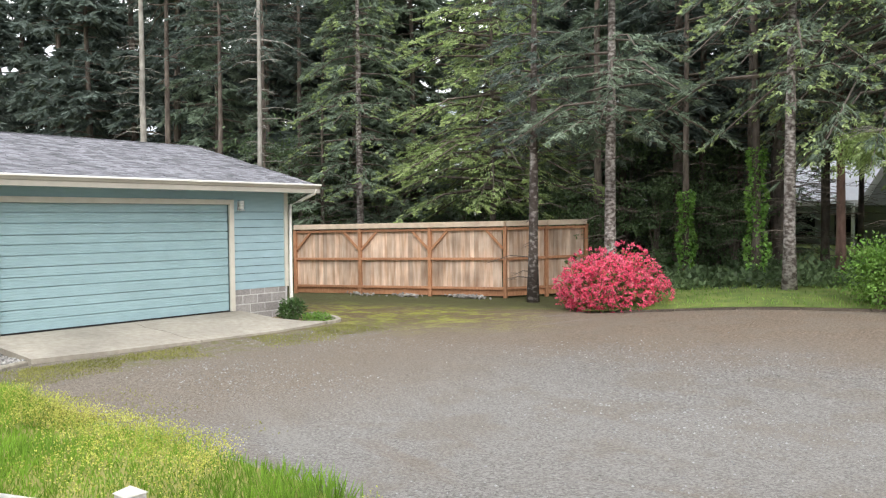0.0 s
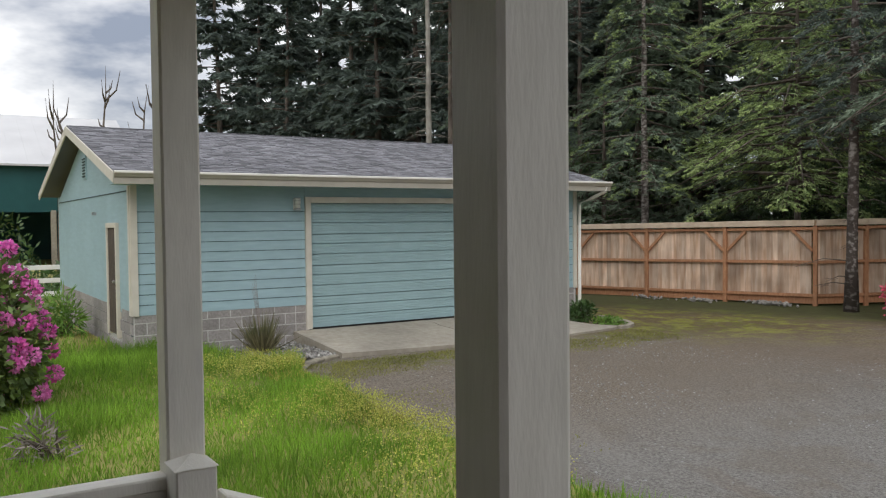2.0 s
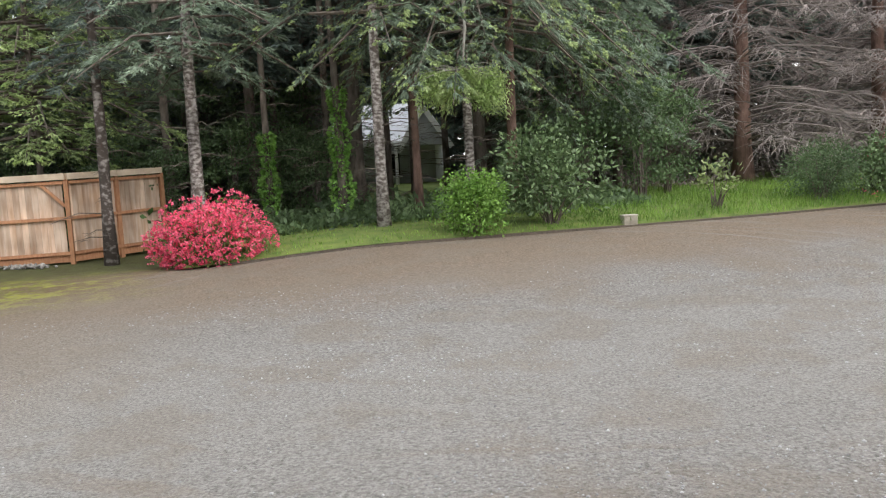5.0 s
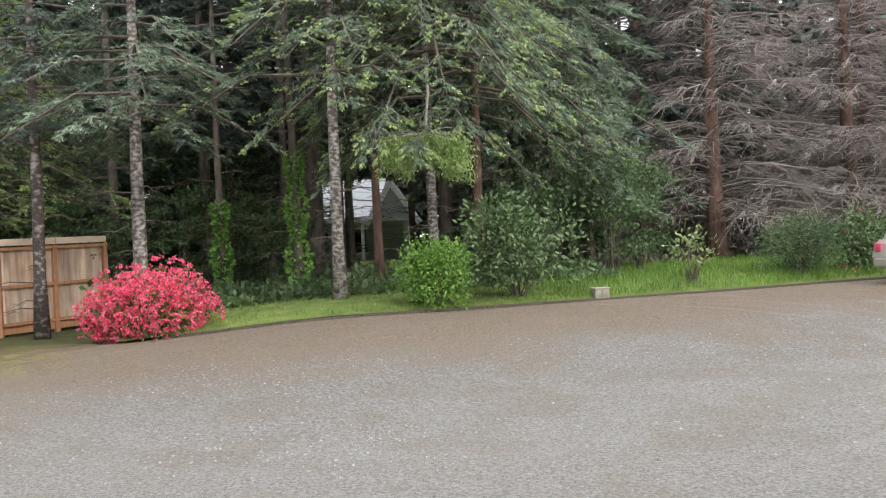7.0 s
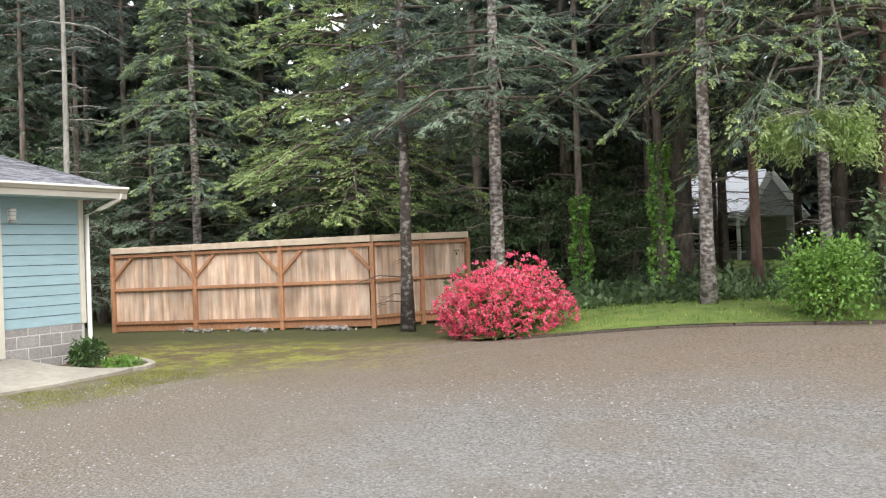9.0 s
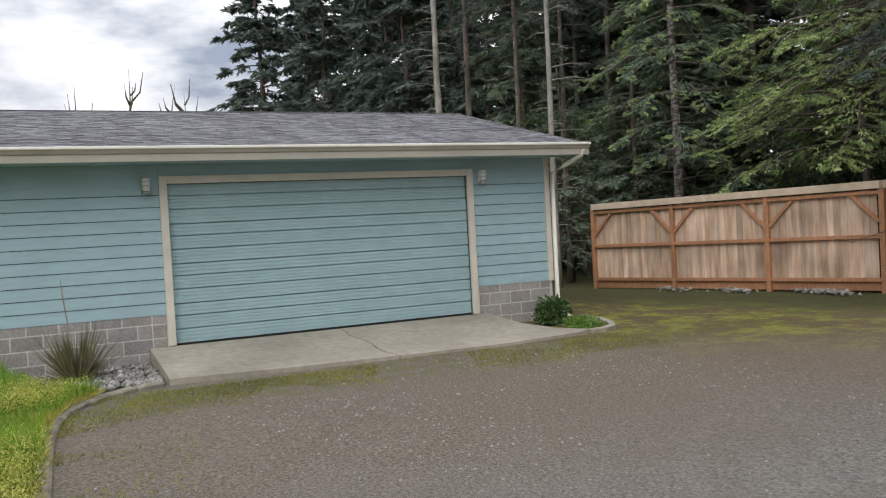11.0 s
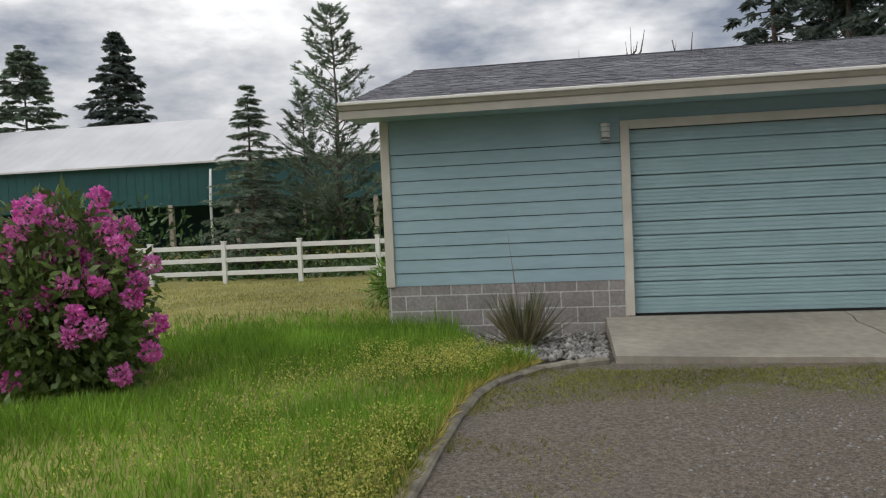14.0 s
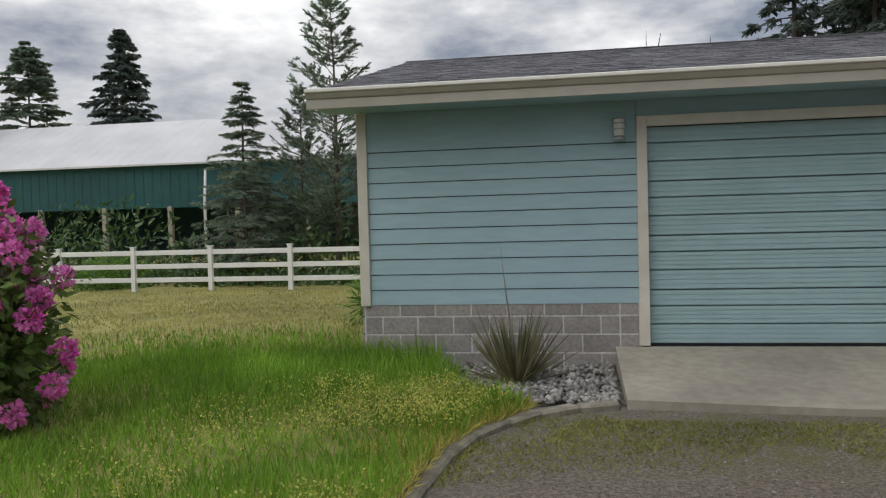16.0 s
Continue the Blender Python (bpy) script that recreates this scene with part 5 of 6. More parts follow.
saplings = [understory("sapling", "loose-leaved green sapling under the conifers", (-12.6, 23.4, -0.2), 5.2, 3400, 171, leaf_wood, 0.13),
            understory("sapling", "low spreading green sapling in the woods", (-10.9, 22.2, -0.1), 3.0, 2600, 172, leaf_wood, 0.11)]
scatter(saplings[0], [(-15.2, 22.6), (-18.6, 23.4), (-10.6, 25.2), (-9.6, 24.4), (-13.4, 27.2), (-16.8, 26.2), (-11.4, 29.2), (-21.5, 21.4), (-2.2, 26.6), (-1.0, 24.4), (-0.4, 29.5), (-24.4, 18.8)], rgf, 0.8, 1.2)
scatter(saplings[1], [(-8.4, 22.0), (-13.8, 21.2), (-16.2, 20.6), (-9.2, 23.0), (-1.6, 22.6), (0.6, 23.6), (-18.8, 20.6), (1.6, 25.4), (-12.2, 20.6)], rgf, 0.75, 1.2)


def ivy_tree(at, r, top, seed, H=15):
    rg = np.random.default_rng(seed)
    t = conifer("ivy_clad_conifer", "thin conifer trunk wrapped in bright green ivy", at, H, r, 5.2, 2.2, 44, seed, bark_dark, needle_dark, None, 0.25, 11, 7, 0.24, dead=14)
    m = 1500
    a, z = rg.random(m) * 6.283, top * rg.random(m) ** 0.9
    rr = (r + 0.03 + 0.08 * rg.random(m)) * (1.2 - 0.45 * z / top) * (1 + 0.3 * np.sin(z * 5 + seed))
    P = np.stack([np.cos(a) * rr, np.sin(a) * rr, z], -1)
    D = np.stack([np.cos(a), np.sin(a), -0.5 + rg.normal(0, 0.5, m)], -1) + rg.normal(0, 0.4, (m, 3))
    V, F = leaves(P, D, 0.11 * rg.uniform(0.6, 1.2, m), 0.09 * rg.uniform(0.7, 1.2, m), rg, 0.1)
    put_mesh("ivy", array_mesh("ivy", V, F, ivy_leaf), t, "bright green ivy")


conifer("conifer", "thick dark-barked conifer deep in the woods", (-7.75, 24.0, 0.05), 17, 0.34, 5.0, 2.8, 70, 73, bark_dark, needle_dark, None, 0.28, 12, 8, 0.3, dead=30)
ivy_tree((-9.5, 21.2, 0.0), 0.11, 2.6, 71)
ivy_tree((-7.35, 20.7, 0.05), 0.13, 3.6, 72)


def leaf_stuff(name, label, P, D, length, width, mat, seed, category, fold=0.15):
    rg = np.random.default_rng(seed)
    V, F = leaves(P, D, length, width, rg, fold)
    return tagged(new(name, array_mesh(name, V, F, mat)), label, category, kind="stuff")


rg = np.random.default_rng(81)
m = 9000
gx, gd = rg.uniform(-9.4, 1.5, m), 2.1 + 4.5 * rg.random(m) ** 1.2
P = verge_point(gx, gd)
hump = 0.18 + 0.4 * (np.sin(gx * 2.3) * np.cos(gd * 1.9) > 0.1) * rg.random(m)
P[:, 2] += hump * rg.random(m)
leaf_stuff("undergrowth", "green ferns and salal under the trees", P, rg.normal(0, 0.6, (m, 3)) + np.array([0, 0, 0.5]), 0.17 * rg.uniform(0.6, 1.4, m), 0.085 * rg.uniform(0.6, 1.4, m), leaf_wood, 82, "undergrowth")
m = 7000
gx = rg.uniform(-26, -10, m)
gy = 19.2 + 9 * rg.random(m)
P = np.stack([gx, gy, -0.35 + 1.1 * rg.random(m) ** 2], -1)
leaf_stuff("undergrowth", "green undergrowth of the woods behind the fence", P, rg.normal(0, 0.6, (m, 3)) + np.array([0, 0, 0.4]), 0.24 * rg.uniform(0.6, 1.4, m), 0.12 * rg.uniform(0.6, 1.4, m), leaf_dark, 83, "undergrowth")
m = 5000
gx, gd = rg.uniform(1.0, 24, m), 6.5 + 6 * rg.random(m)
P = verge_point(gx, gd)
P[:, 2] += 1.3 * rg.random(m) ** 2 * (0.5 + 0.5 * np.sin(gx))
leaf_stuff("undergrowth", "brambles and dead brush behind the verge", P, rg.normal(0, 0.6, (m, 3)) + np.array([0, 0, 0.3]), 0.28 * rg.uniform(0.6, 1.4, m), 0.07 * rg.uniform(0.6, 1.4, m), twig_grey, 84, "undergrowth")


def blades(name, label, x, y, z, length, width, mat, seed, lean=0.35):
    rg = np.random.default_rng(seed)
    n = len(x)
    D = rg.normal(0, lean, (n, 3))
    D[:, 2] = 1
    return leaf_stuff(name, label, np.stack([x, y, z], -1), D, length, width, mat, seed + 1, "grass", 0.05)


def lawn_points(m, x0, x1, y0, rg):
    x = rg.uniform(x0, x1, m)
    top = lawn_top(x)
    y = y0 + (top - y0) * rg.random(m)
    return x, y


weed_dull = material("dull_gravel_weeds", (0.20, 0.21, 0.05), (0.31, 0.30, 0.085), 1.5, 0.7, 0.0, 1, 0.15, 0.8, island=0.3, trans=0.3)
straw = material("straw_blades", (0.37, 0.36, 0.07), (0.54, 0.47, 0.14), 0.9, 0.7, 0.0, 1, 0.2, 0.45, island=0.3, trans=0.3)
rg = np.random.default_rng(91)
x, y = lawn_points(72000, -14.9, -3.55, -3.2, rg)
tall = 0.09 + 0.12 * np.clip(np.sin(x * 1.7 + y) * np.cos(y * 1.3 - x * 0.6) + 0.35, 0, 1.2)
tall += 0.14 * np.clip((-x - 12.6) / 1.5, 0, 1) * (y > -0.5)
blades("grass", "long bright green lawn grass", x, y, lawn_z(x, y) - 0.01, tall * rg.uniform(0.6, 1.35, len(x)), rg.uniform(0.007, 0.014, len(x)), grass_mat, 92)
x, y = lawn_points(26000, -28.2, -14.9, -12, rg)
blades("grass", "rough pale green meadow grass", x, y, lawn_z(x, y) - 0.01, 0.06 * rg.uniform(0.6, 1.4, len(x)), rg.uniform(0.012, 0.024, len(x)), grass_dry, 94)
x, y = lawn_points(30000, -24, -14.2, -5, rg)
keep = rg.random(len(x)) < np.clip((x + 17.8) / 3, 0, 1) * np.clip((y + 3) / 3, 0, 1)
x, y = x[keep], y[keep]
blades("grass", "green grass beside the garage", x, y, lawn_z(x, y) - 0.01, 0.16 * rg.uniform(0.6, 1.4, len(x)), rg.uniform(0.012, 0.02, len(x)), grass_mat, 96)
# straw-coloured blades along the kerb
kx = -13.3 + 5.0 * rg.random(4200) ** 1.5
ky = lawn_top(kx) + 0.02 - 0.55 * rg.random(4200) ** 1.8
blades("grass", "straw-yellow grass along the kerb", kx, ky, lawn_z(kx, ky) - 0.01, 0.11 * rg.uniform(0.5, 1.4, 4200), rg.uniform(0.006, 0.012, 4200), straw, 104, 0.95)
x, y = lawn_points(11000, -13.2, -3.6, -1.5, rg)
keep = (rg.random(len(x)) < np.clip((y - 0.6) / 2.6, 0.03, 1) ** 2.4) & (np.sin(x * 2.1 + 2) + np.cos(y * 2.7 + x) > -0.5)
x, y = x[keep], y[keep]
j = np.repeat(np.arange(len(x)), 14)
P = np.stack([x[j] + rg.normal(0, 0.04, len(j)), y[j] + rg.normal(0, 0.04, len(j)), lawn_z(x, y)[j] + rg.uniform(0.1, 0.26, len(j))], -1)
leaf_stuff("weeds", "low yellow-green flowering weeds in the lawn", P, rg.normal(0, 0.8, P.shape) + np.array([0, 0, 0.6]), 0.019 * rg.uniform(0.6, 1.4, len(j)), 0.014 * np.ones(len(j)), weed_yellow, 98, "weeds")
# grass of the verge
gx, gd = rg.uniform(-9.0, 22, 36000), 0.05 + 6.0 * rg.random(36000) ** 1.3
keep = (gx > -2) | (rg.random(36000) < 0.3)
gx, gd = gx[keep], gd[keep]
P = verge_point(gx, gd)
grass_verge = material("verge_blades", (0.13, 0.24, 0.045), (0.22, 0.34, 0.07), 0.9, 0.6, 0.0, 1, 0.25, 0.45, island=0.35, trans=0.35)
blades("grass", "bright green grass on the verge under the trees", P[:, 0], P[:, 1], P[:, 2] - 0.01, np.where(gx > -1, 0.2, 0.09) * rg.uniform(0.6, 1.4, len(gx)), rg.uniform(0.012, 0.024, len(gx)), grass_verge, 100)
# thin weeds in the gravel by the apron and kerb
x = rg.uniform(-13.0, -9.8, 60000)
y = rg.uniform(3.4, 11, 60000)
keep = rg.random(60000) < 0.75 * np.clip(1.3 - np.abs(x + 12.35), 0, 1) * (np.sin(y * 3.1) + np.sin(y * 1.3 + x * 2) > -0.2)
keep &= x > -12.6
x, y = x[keep], y[keep]
blades("weeds", "sparse weeds growing through the gravel", x, y, ground_z(x, y) - 0.005, 0.04 * rg.uniform(0.4, 1.5, len(x)), rg.uniform(0.006, 0.014, len(x)), weed_dull, 102, 1.0)

# weeds that creep from the kerb into the gravel
x = rg.uniform(-12.6, -6.5, 5200)
y = lawn_top(x) + 0.12 + 1.1 * rg.random(5200) ** 2.2
keep = (np.sin(x * 4.3) + np.sin(x * 1.9 + y * 3) > -0.1) & (rg.random(5200) < np.clip((-x - 6.5) / 3, 0.1, 1))
x, y = x[keep], y[keep]
blades("weeds", "yellow-green weed tufts in the gravel along the kerb", x, y, ground_z(x, y) - 0.005, 0.05 * rg.uniform(0.4, 1.5, len(x)), rg.uniform(0.006, 0.013, len(x)), weed_dull, 106, 1.0)

# ornamental grass clump by the pebbles
clump = thing("grass_clump", (-13.95, 3.6, -0.34), "spiky ornamental grass clump in the pebble bed", "grass clump")
n = 340
a = rg.random(n) * 6.283
V, F = leaves(np.stack([np.cos(a) * 0.12 * rg.random(n), np.sin(a) * 0.12 * rg.random(n), np.zeros(n)], -1), np.stack([np.cos(a) * 0.5, np.sin(a) * 0.5, rg.uniform(0.1, 2.2, n)], -1), rg.uniform(0.3, 0.85, n), 0.018 * np.ones(n), rg, 0.05)
put_mesh("foliage", array_mesh("foliage", V, F, material("grey_green_blades", (0.12, 0.13, 0.06), (0.24, 0.21, 0.12), 3, 0.7, 0, 1, 0.2, 1.0, island=0.4, trans=0.2)), clump)
st = Mesh()
for k in range(5):
    st.tube([(0, 0, 0), (0.03 * k - 0.06, -0.05, 0.6), (0.05 * k - 0.12, -0.12, 1.15 + 0.05 * k)], [0.005, 0.004, 0.002], 4, False)
put_mesh("stalk_growth", st.data("stalk_growth", twig_grey), clump)


# ---------------------------------------------------------------- pebbles and stones
def stones(name, label, x, y, z, r, mat, seed):
    """Small faceted stones joined into one mesh."""
    rg = np.random.default_rng(seed)
    base = np.array([(1, 0, 0), (-1, 0, 0), (0, 1, 0), (0, -1, 0), (0, 0, 0.7), (0, 0, -0.7)], float)
    fs = np.array([(0, 2, 4), (2, 1, 4), (1, 3, 4), (3, 0, 4), (2, 0, 5), (1, 2, 5), (3, 1, 5), (0, 3, 5)])
    n = len(x)
    V = base[None] * r[:, None, None] * rg.uniform(0.6, 1.3, (n, 6, 1))
    a = rg.random(n) * 6.283
    c, s = np.cos(a)[:, None], np.sin(a)[:, None]
    W = np.stack([V[..., 0] * c - V[..., 1] * s, V[..., 0] * s + V[..., 1] * c, V[..., 2]], -1) + np.stack([x, y, z], -1)[:, None]
    F = (fs[None] + 6 * np.arange(n)[:, None, None]).reshape(-1, 3)
    return tagged(new(name, array_mesh(name, W.reshape(-1, 3), F, mat)), label, "stones", kind="stuff")


x, y = rg.uniform(-14.95, -13.05, 3000), rg.uniform(1.9, 4.55, 3000)
keep = (y > np.interp(x, [-15, -13.4, -13], [2.1, 3.2, 3.9])) & ((x > -14.2) | (rg.random(3000) < 0.5))
x, y = x[keep], y[keep]
stones("pebbles", "grey river pebbles beside the garage apron", x, y, -0.33 + 0.03 * rg.random(len(x)), rg.uniform(0.018, 0.05, len(x)), pebble_mat, 111)
pts = np.concatenate([np.stack([rg.normal(cx, sx, k), rg.normal(cy, 0.12, k)], -1) for cx, cy, sx, k in ((-14.1, 17.1, 0.26, 190), (-15.9, 16.45, 0.3, 60), (-17.2, 16.0, 0.35, 40))])
stones("pebbles", "small heaps of grey stones at the fence foot", pts[:, 0], pts[:, 1], -0.33 + 0.06 * rg.random(len(pts)), rg.uniform(0.03, 0.06, len(pts)), pebble_mat, 113)
x, y = rg.uniform(-12.5, 8, 60000), rg.uniform(1.0, 17, 60000)
keep = (y > lawn_top(x) + 0.3) | (x > -3.3)
keep &= y < 14.5 + 0.3 * x + 0.5 * np.sin(x)
keep &= rg.random(60000) < np.clip(0.25 + 0.45 * (np.sin(x * 0.9 + y * 0.6) + np.sin(y * 1.7 - x * 0.4)), 0.08, 0.8) * np.clip(1.3 - np.abs(y - 6.5) / 7, 0.25, 1)
x, y = x[keep], y[keep]
stones("gravel", "loose pale gravel stones on the yard", x, y, uneven(x, y) + 0.002, 0.005 + 0.013 * rg.random(len(x)) ** 2.4, stone_pale, 115)

# ---------------------------------------------------------------- small things of the yard
bl = thing("garden_block", (-0.2, 18.55, 0.0), "small grey concrete block on the verge edge", "block")
part("body", Mesh().box((-0.2, 18.55, 0.06), (0.34, 0.2, 0.24), Matrix.Rotation(0.4, 3, "Z"), 0.012), kerb_mat, bl)
part("cap", Mesh().box((-0.2, 18.55, 0.195), (0.36, 0.22, 0.03), Matrix.Rotation(0.4, 3, "Z"), 0.008), concrete, bl)

pot = thing("flower_pot", (-12.80, -1.54, -0.31), "small terracotta pot in the grass beneath the rhododendron", "pot")
part("body", Mesh().tube([(*pot.location.xy, -0.31), (*pot.location.xy, -0.15), (*pot.location.xy, -0.15), (*pot.location.xy, -0.17)], [0.1, 0.14, 0.12, 0.11], 16), terracotta, pot, "", True)
part("rim", Mesh().tube([(*pot.location.xy, -0.165), (*pot.location.xy, -0.13), (*pot.location.xy, -0.13), (*pot.location.xy, -0.16)], [0.152, 0.155, 0.13, 0.128], 16, False), terracotta, pot, "", True)

# ---------------------------------------------------------------- white ranch fence
ranch = thing("ranch_fence", (-28.4, -8, -0.6), "white three-rail vinyl ranch fence across the field", "fence")
ys = [-4.13 + 2.44 * k for k in range(-16, 4)]
for y in ys:
    part("post", Mesh().box((-28.4, y, 0.03), (0.13, 0.13, 1.45), None, 0.006), white_vinyl, ranch)
    part("post_cap", Mesh().box((-28.4, y, 0.77), (0.16, 0.16, 0.035), None, 0.008), white_vinyl, ranch)
for a, b in zip(ys[:-1], ys[1:]):
    for z in (0.6, 0.2, -0.2):
        part("rail", Mesh().box((-28.4, (a + b) / 2, z), (0.045, b - a - 0.132, 0.14), None, 0.005), white_vinyl, ranch)

# ---------------------------------------------------------------- barn
barn = thing("barn", (-60, -25, -0.8), "long dark green riding barn with white metal roof", "barn")
by0, by1 = -75.0, 10.0
part("wall", Mesh().box((-55.0, (by0 + by1) / 2, 4.15), (0.2, by1 - by0, 2.9)), barn_green, barn)
part("wall", Mesh().box((-62.0, by1, 2.4), (14, 0.2, 6.4)), barn_green, barn)
part("wall", Mesh().box((-69.0, (by0 + by1) / 2, 2.4), (0.2, by1 - by0, 6.4)), barn_green, barn)
for k in range(0, 136):
    part("wall_rib", Mesh().box((-54.88, by0 + 0.3 + k * 0.62, 4.15), (0.004, 0.03, 2.88)), barn_green, barn)
rv = [(-54.4, by0 - 0.5, 5.5), (-54.4, by1 + 0.5, 5.5), (-62, by1 + 0.5, 9.2), (-62, by0 - 0.5, 9.2)]
part("roof", Mesh().add(rv + [(x, y, z - 0.12) for x, y, z in rv], [(0, 1, 2, 3), (7, 6, 5, 4), (0, 4, 5, 1), (1, 5, 6, 2), (2, 6, 7, 3), (3, 7, 4, 0)]), barn_white, barn)
rv = [(-69.6, by0 - 0.5, 5.5), (-69.6, by1 + 0.5, 5.5), (-62, by1 + 0.5, 9.2), (-62, by0 - 0.5, 9.2)]
part("roof", Mesh().add(rv + [(x, y, z - 0.12) for x, y, z in rv], [(3, 2, 1, 0), (4, 5, 6, 7), (1, 5, 4, 0), (2, 6, 5, 1), (3, 7, 6, 2), (0, 4, 7, 3)]), barn_white, barn)
for k in range(95):
    y = by0 + k * 0.9
    part("roof_rib", Mesh().beam((-54.4, y, 5.5), (-62, y, 9.2), 0.025, 0.014), barn_white, barn)
for k in range(18):
    part("post", Mesh().box((-55.0, by0 + 2.3 + k * 4.6, 1.0), (0.3, 0.3, 3.6), None, 0.02), concrete, barn)
part("floor", Mesh().box((-62, (by0 + by1) / 2, -0.75), (14, by1 - by0, 0.1)), dark_wood, barn)

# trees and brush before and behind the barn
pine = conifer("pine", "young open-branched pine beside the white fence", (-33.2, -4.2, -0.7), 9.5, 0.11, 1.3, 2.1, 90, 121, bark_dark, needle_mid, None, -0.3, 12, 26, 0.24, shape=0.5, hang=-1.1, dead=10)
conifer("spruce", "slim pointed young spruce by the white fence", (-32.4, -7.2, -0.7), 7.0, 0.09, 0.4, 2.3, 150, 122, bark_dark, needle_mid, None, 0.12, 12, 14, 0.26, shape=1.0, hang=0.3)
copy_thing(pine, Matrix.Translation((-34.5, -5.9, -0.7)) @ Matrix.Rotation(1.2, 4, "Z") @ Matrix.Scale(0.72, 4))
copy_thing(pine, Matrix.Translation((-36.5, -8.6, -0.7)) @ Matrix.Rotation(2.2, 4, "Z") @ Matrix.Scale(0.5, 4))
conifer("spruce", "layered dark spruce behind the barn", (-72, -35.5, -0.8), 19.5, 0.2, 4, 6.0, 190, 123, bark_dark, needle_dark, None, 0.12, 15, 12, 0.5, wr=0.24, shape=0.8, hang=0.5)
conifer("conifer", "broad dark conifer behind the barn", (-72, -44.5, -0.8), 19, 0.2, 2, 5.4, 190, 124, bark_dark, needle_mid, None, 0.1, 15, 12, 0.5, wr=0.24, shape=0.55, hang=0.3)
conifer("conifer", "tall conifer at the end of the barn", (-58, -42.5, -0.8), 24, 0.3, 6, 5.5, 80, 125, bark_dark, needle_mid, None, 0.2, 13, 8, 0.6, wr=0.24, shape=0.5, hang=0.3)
rg = np.random.default_rng(131)
m = 13000
gx, gy = rg.uniform(-37, -30, m), rg.uniform(-17, 9, m)
P = np.stack([gx, gy, -0.7 + (0.4 + 2.6 * np.clip(np.sin(gy * 1.1) * np.cos(gx * 0.9 + gy * 0.4) + 0.2, 0, 1)) * rg.random(m)], -1)
leaf_stuff("brush", "tangled dark brush in front of the barn", P, rg.normal(0, 0.7, (m, 3)) + np.array([0, 0, 0.4]), 0.3 * rg.uniform(0.6, 1.4, m), 0.1 * rg.uniform(0.6, 1.4, m), leaf_dark, 132, "brush")
mast = thing("pole", (-38, -11.4, -0.7), "thin pale pole in front of the barn", "pole")
part("shaft", Mesh().tube([(-38, -11.4, -0.7), (-38, -11.4, 2.4), (-38.04, -11.35, 3.75)], [0.06, 0.06, 0.05], 8), white_vinyl, mast, "", True)


def snag(at, H, seed):
    rg = np.random.default_rng(seed)
    t = thing("bare_snag", at, "leafless bare snag behind the garage", "tree")
    me, (zs, px, py) = trunk_mesh(H, 0.13, rg, bark_dark, 0.5)
    put_mesh("trunk", me, t)
    m = Mesh()
    for k in range(5):
        h = H * rg.uniform(0.55, 0.95)
        a, l = rg.random() * 6.283, rg.uniform(0.4, 1.3)
        x0, y0 = np.interp(h, zs, px), np.interp(h, zs, py)
        m.tube([(x0, y0, h), (x0 + math.cos(a) * l * 0.5, y0 + math.sin(a) * l * 0.5, h + 0.4 * l), (x0 + math.cos(a) * l * 0.7, y0 + math.sin(a) * l * 0.7, h + 1.2 * l)], [0.06, 0.04, 0.015], 5, False)
    put_mesh("branchwork", m.data("branchwork", bark_dark), t)


snag((-46.3, 7.0, -0.5), 10.6, 141)
snag((-45.5, 4.6, -0.5), 8.6, 142)
snag((-46, 5.6, -0.5), 9.6, 143)
snag((-45.8, 9.8, -0.5), 9.4, 145)
snag((-46.5, 8.6, -0.5), 9.8, 144)

# ---------------------------------------------------------------- neighbour's house in the woods
house_pale = material("pale_house_paint", (0.36, 0.37, 0.38), (0.44, 0.45, 0.46), 2, 0.6, 0.05, 20, 0.08, 0.4)
NX = -9.2
nh = thing("house", (NX, 38.0, 0.2), "pale neighbour house half hidden by the woods", "house")
part("wall", Mesh().box((NX, 38.4, 1.3), (4.4, 3.6, 2.5)), house_pale, nh)
NROOF = [(0, 1, 2, 3), (7, 6, 5, 4), (0, 4, 5, 1), (1, 5, 6, 2), (2, 6, 7, 3), (3, 7, 4, 0)]
for ye in (35.7, 40.3):
    nv = [(NX - 2.5, ye, 2.5), (NX + 1.3, ye, 2.5), (NX + 1.3, 38, 4.3), (NX - 2.5, 38, 4.3)]
    part("roof", Mesh().add(nv + [(x, y, z - 0.12) for x, y, z in nv], NROOF if ye < 38 else [f[::-1] for f in NROOF]), house_grey, nh)
part("fascia", Mesh().box((NX - 0.6, 35.68, 2.42), (3.9, 0.06, 0.22), None, 0.01), white_vinyl, nh)
# front gable with white barge boards
gv = [(NX + 1.0, 35.5, 2.3), (NX + 2.9, 35.5, 2.3), (NX + 1.9, 35.5, 3.8)]
part("gable_wall", Mesh().add(gv + [(x, 38, z) for x, y, z in gv], [(0, 1, 2), (5, 4, 3), (0, 3, 4, 1), (1, 4, 5, 2), (2, 5, 3, 0)]), house_pale, nh)
for x0 in (NX + 0.8, NX + 3.1):
    part("barge_board", Mesh().beam((x0, 35.42, 2.15), (NX + 1.9, 35.42, 3.95), 0.06, 0.24, 0.01), white_vinyl, nh)
for x in (NX - 2.3, NX + 0.6, NX + 2.8):
    part("porch_post", Mesh().box((x, 35.6, 1.25), (0.13, 0.13, 2.3), None, 0.01), white_vinyl, nh)
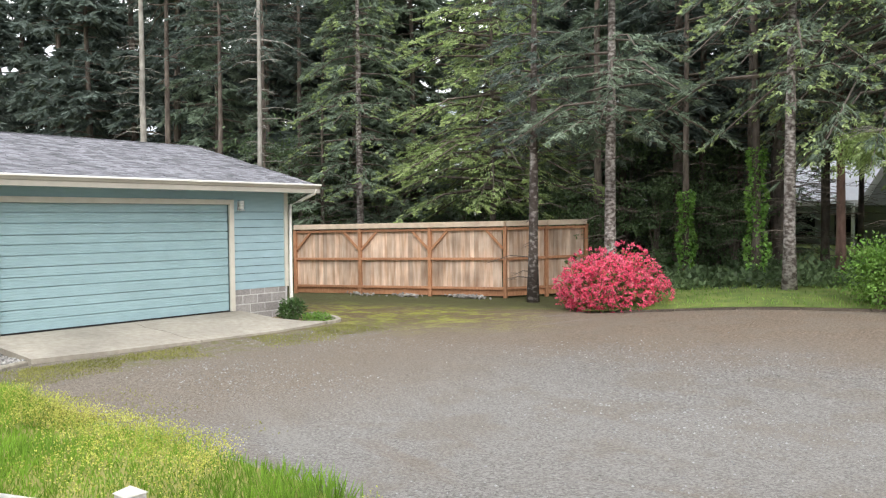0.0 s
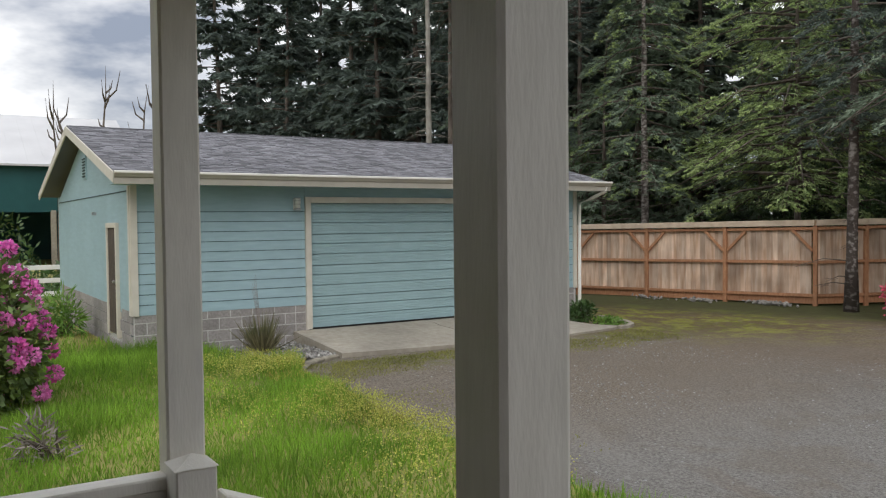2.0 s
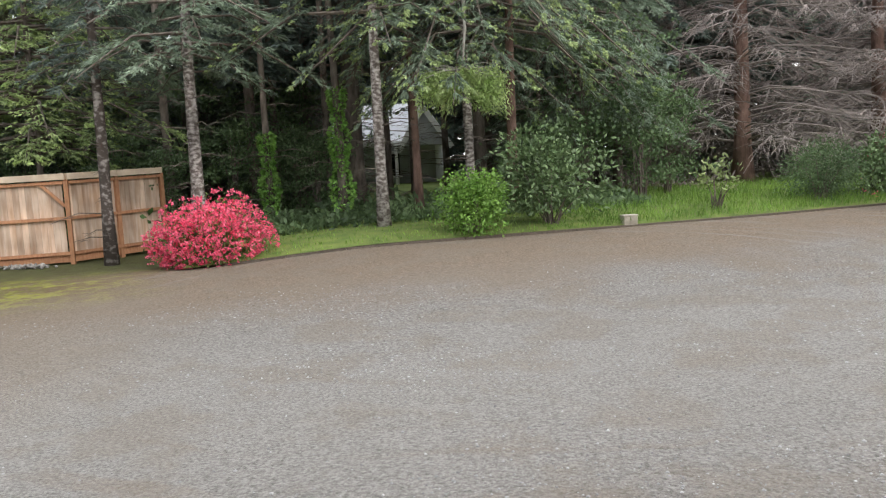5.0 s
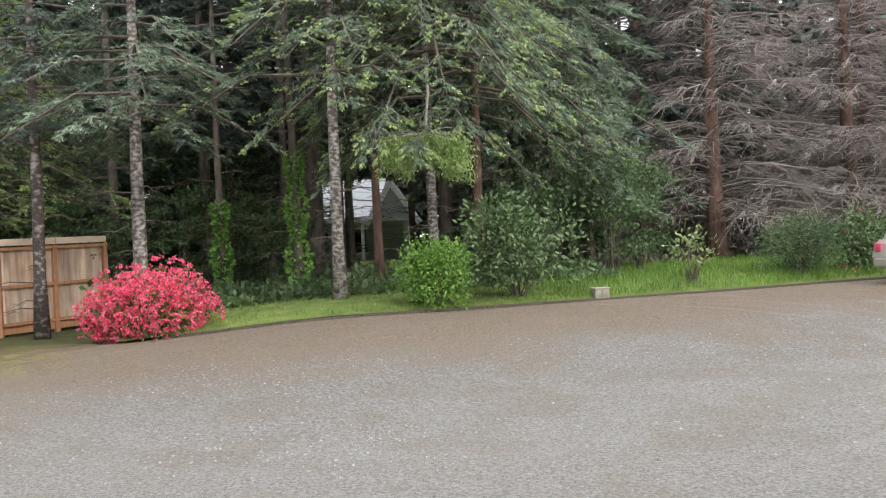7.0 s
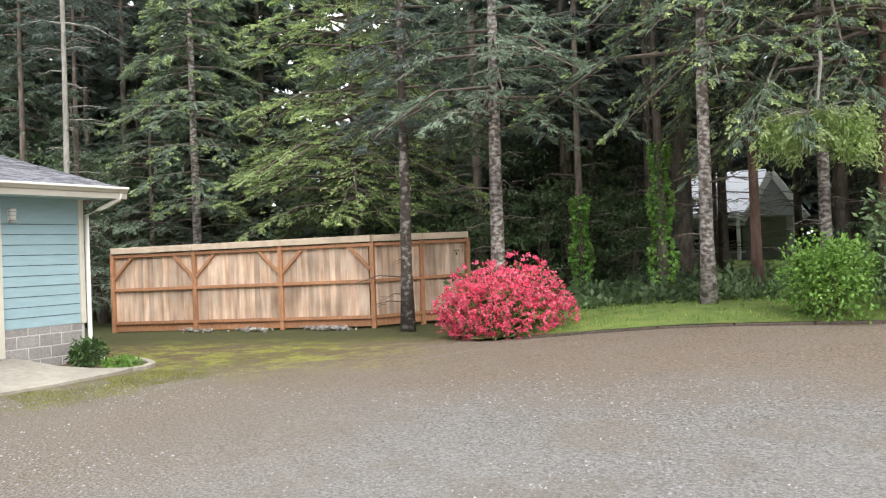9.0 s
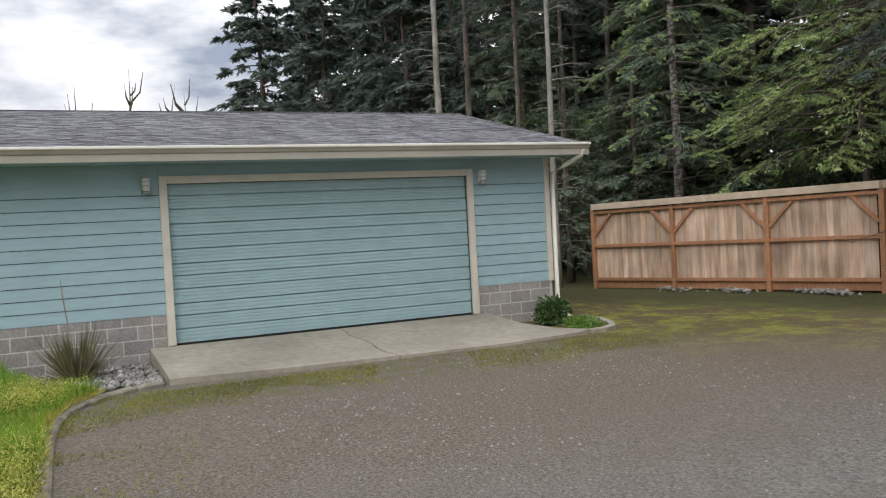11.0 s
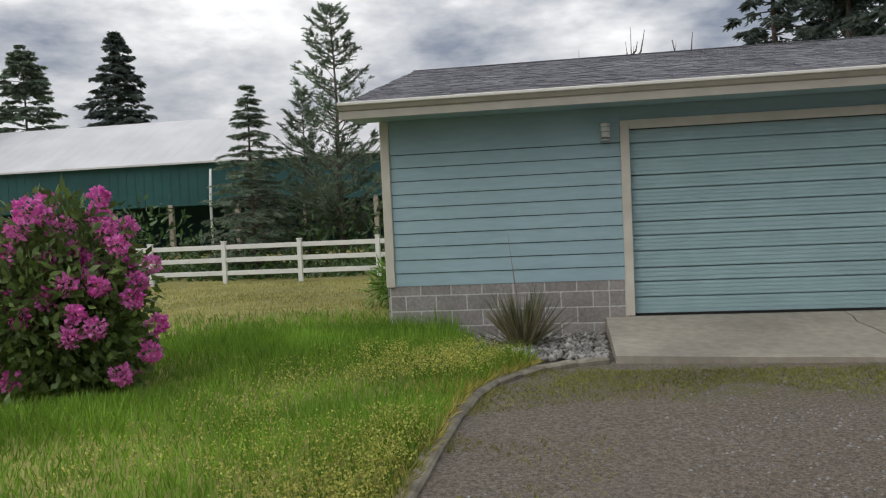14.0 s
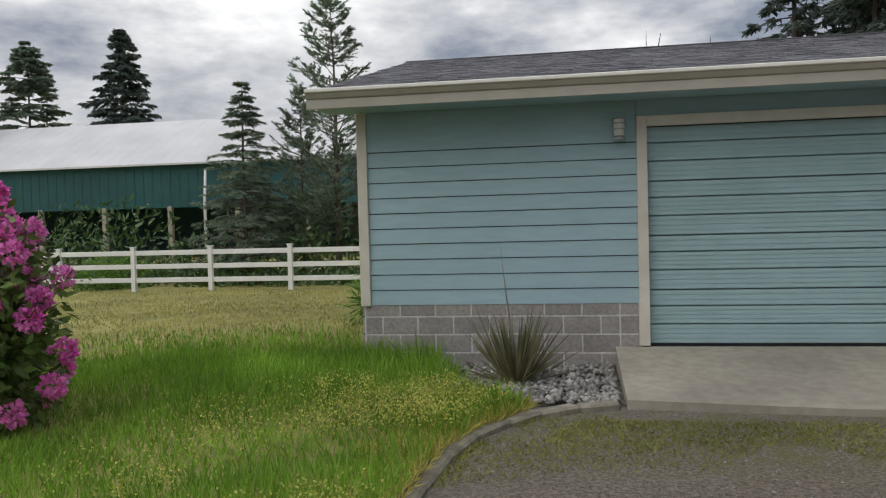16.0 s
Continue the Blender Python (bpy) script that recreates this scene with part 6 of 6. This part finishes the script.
for x in (NX - 1.6, NX + 0.1):
    w = part("window", Mesh().box((x, 36.57, 1.5), (0.9, 0.1, 1.0), None, 0.01), dark_glass, nh)
    part("window_frame", Mesh().box((x, 36.55, 2.05), (1.1, 0.12, 0.1), None, 0.01), white_vinyl, w)
    part("sill", Mesh().box((x, 36.53, 0.95), (1.1, 0.16, 0.08), None, 0.01), white_vinyl, w)


# ---------------------------------------------------------------- parked car beyond the verge shrubs
champagne = material("champagne_car_paint", (0.42, 0.40, 0.36), (0.46, 0.44, 0.40), 2, 0.25, 0.0, 1, 0.04, 1.0, metal=0.3, spec=0.6)
CAR = Matrix.Translation((6.72, 19.75, -0.06)) @ Matrix.Rotation(radians(20), 4, "Z")
car = thing("car", CAR, "champagne-coloured estate car parked on the gravel", "car")


def car_part(name, mesh, mat, parent=car, label="", smooth=False):
    ob = part(name, mesh, mat, None, label, smooth)
    ob.parent = parent
    return ob


def loft(profile, y0, y1, tuck):
    """A side profile carried across the car, its upper points drawn in by tuck."""
    m = Mesh()
    rows = []
    for y, s in ((y0, 1), ((y0 + y1) / 2, 0), (y1, -1)):
        rows.append([(x, y + s * tuck * max(0, z - 0.9), z) for x, z in profile])
    n = len(profile)
    fs = [(r * n + i, r * n + (i + 1) % n, (r + 1) * n + (i + 1) % n, (r + 1) * n + i) for r in range(2) for i in range(n)]
    return m.add(sum(rows, []), fs + [tuple(range(n))[::-1], tuple(range(2 * n, 3 * n))])


arch = [(0.42 * math.cos(a) + 0.42, 0.33 + 0.40 * math.sin(a)) for a in np.linspace(math.pi, 0, 9)]
arch2 = [(0.42 * math.cos(a) + 3.1, 0.33 + 0.40 * math.sin(a)) for a in np.linspace(math.pi, 0, 9)]
lower = [(-0.22, 0.36)] + arch + arch2 + [(3.9, 0.36), (3.98, 0.6), (3.9, 0.84), (3.0, 0.98), (2.9, 1.0), (-0.05, 1.0), (-0.2, 0.9), (-0.28, 0.6)]
car_part("body", loft(lower, -0.86, 0.86, 0.0), champagne)
cabin = [(-0.05, 1.0), (2.95, 1.0), (2.2, 1.46), (1.9, 1.5), (0.3, 1.5), (0.1, 1.45)]
car_part("cabin", loft(cabin, -0.8, 0.8, 0.28), champagne)
for s in (-1, 1):
    for x0, x1 in ((0.25, 1.1), (1.18, 2.1)):
        gl = [(x0, s * 0.80, 1.05), (x1 + 0.25 * (x1 > 2), s * 0.80, 1.05), (x1 - 0.05, s * 0.675, 1.42), (x0 + 0.05, s * 0.675, 1.42)]
        gl = [(x, y + s * 0.012, z) for x, y, z in gl]
        car_part("side_window", Mesh().add(gl + [(x, y - s * 0.01, z) for x, y, z in gl], [(0, 1, 2, 3), (7, 6, 5, 4), (0, 4, 5, 1), (1, 5, 6, 2), (2, 6, 7, 3), (3, 7, 4, 0)]), dark_glass)
    car_part("tail_lamp", Mesh().box((-0.2, s * 0.72, 0.82), (0.12, 0.2, 0.22), None, 0.02), petal_red)
    for x in (0.42, 3.1):
        w = car_part("wheel", Mesh().tube([(x, s * 0.66, 0.33), (x, s * 0.70, 0.33), (x, s * 0.84, 0.33), (x, s * 0.88, 0.33)], [0.27, 0.32, 0.32, 0.27], 28), black_rubber, car, "black tyre on alloy rim", True)
        car_part("rim", Mesh().tube([(x, s * 0.86, 0.33), (x, s * 0.885, 0.33)], [0.21, 0.19], 20), steel, w)
        for k in range(5):
            a = k * math.tau / 5
            car_part("spoke", Mesh().beam((x, s * 0.89, 0.33), (x + 0.18 * math.cos(a), s * 0.89, 0.33 + 0.18 * math.sin(a)), 0.03, 0.05, 0.005, (0, 1, 0)), steel, w)
car_part("bumper", Mesh().box((-0.26, 0, 0.48), (0.12, 1.6, 0.22), None, 0.04), champagne)
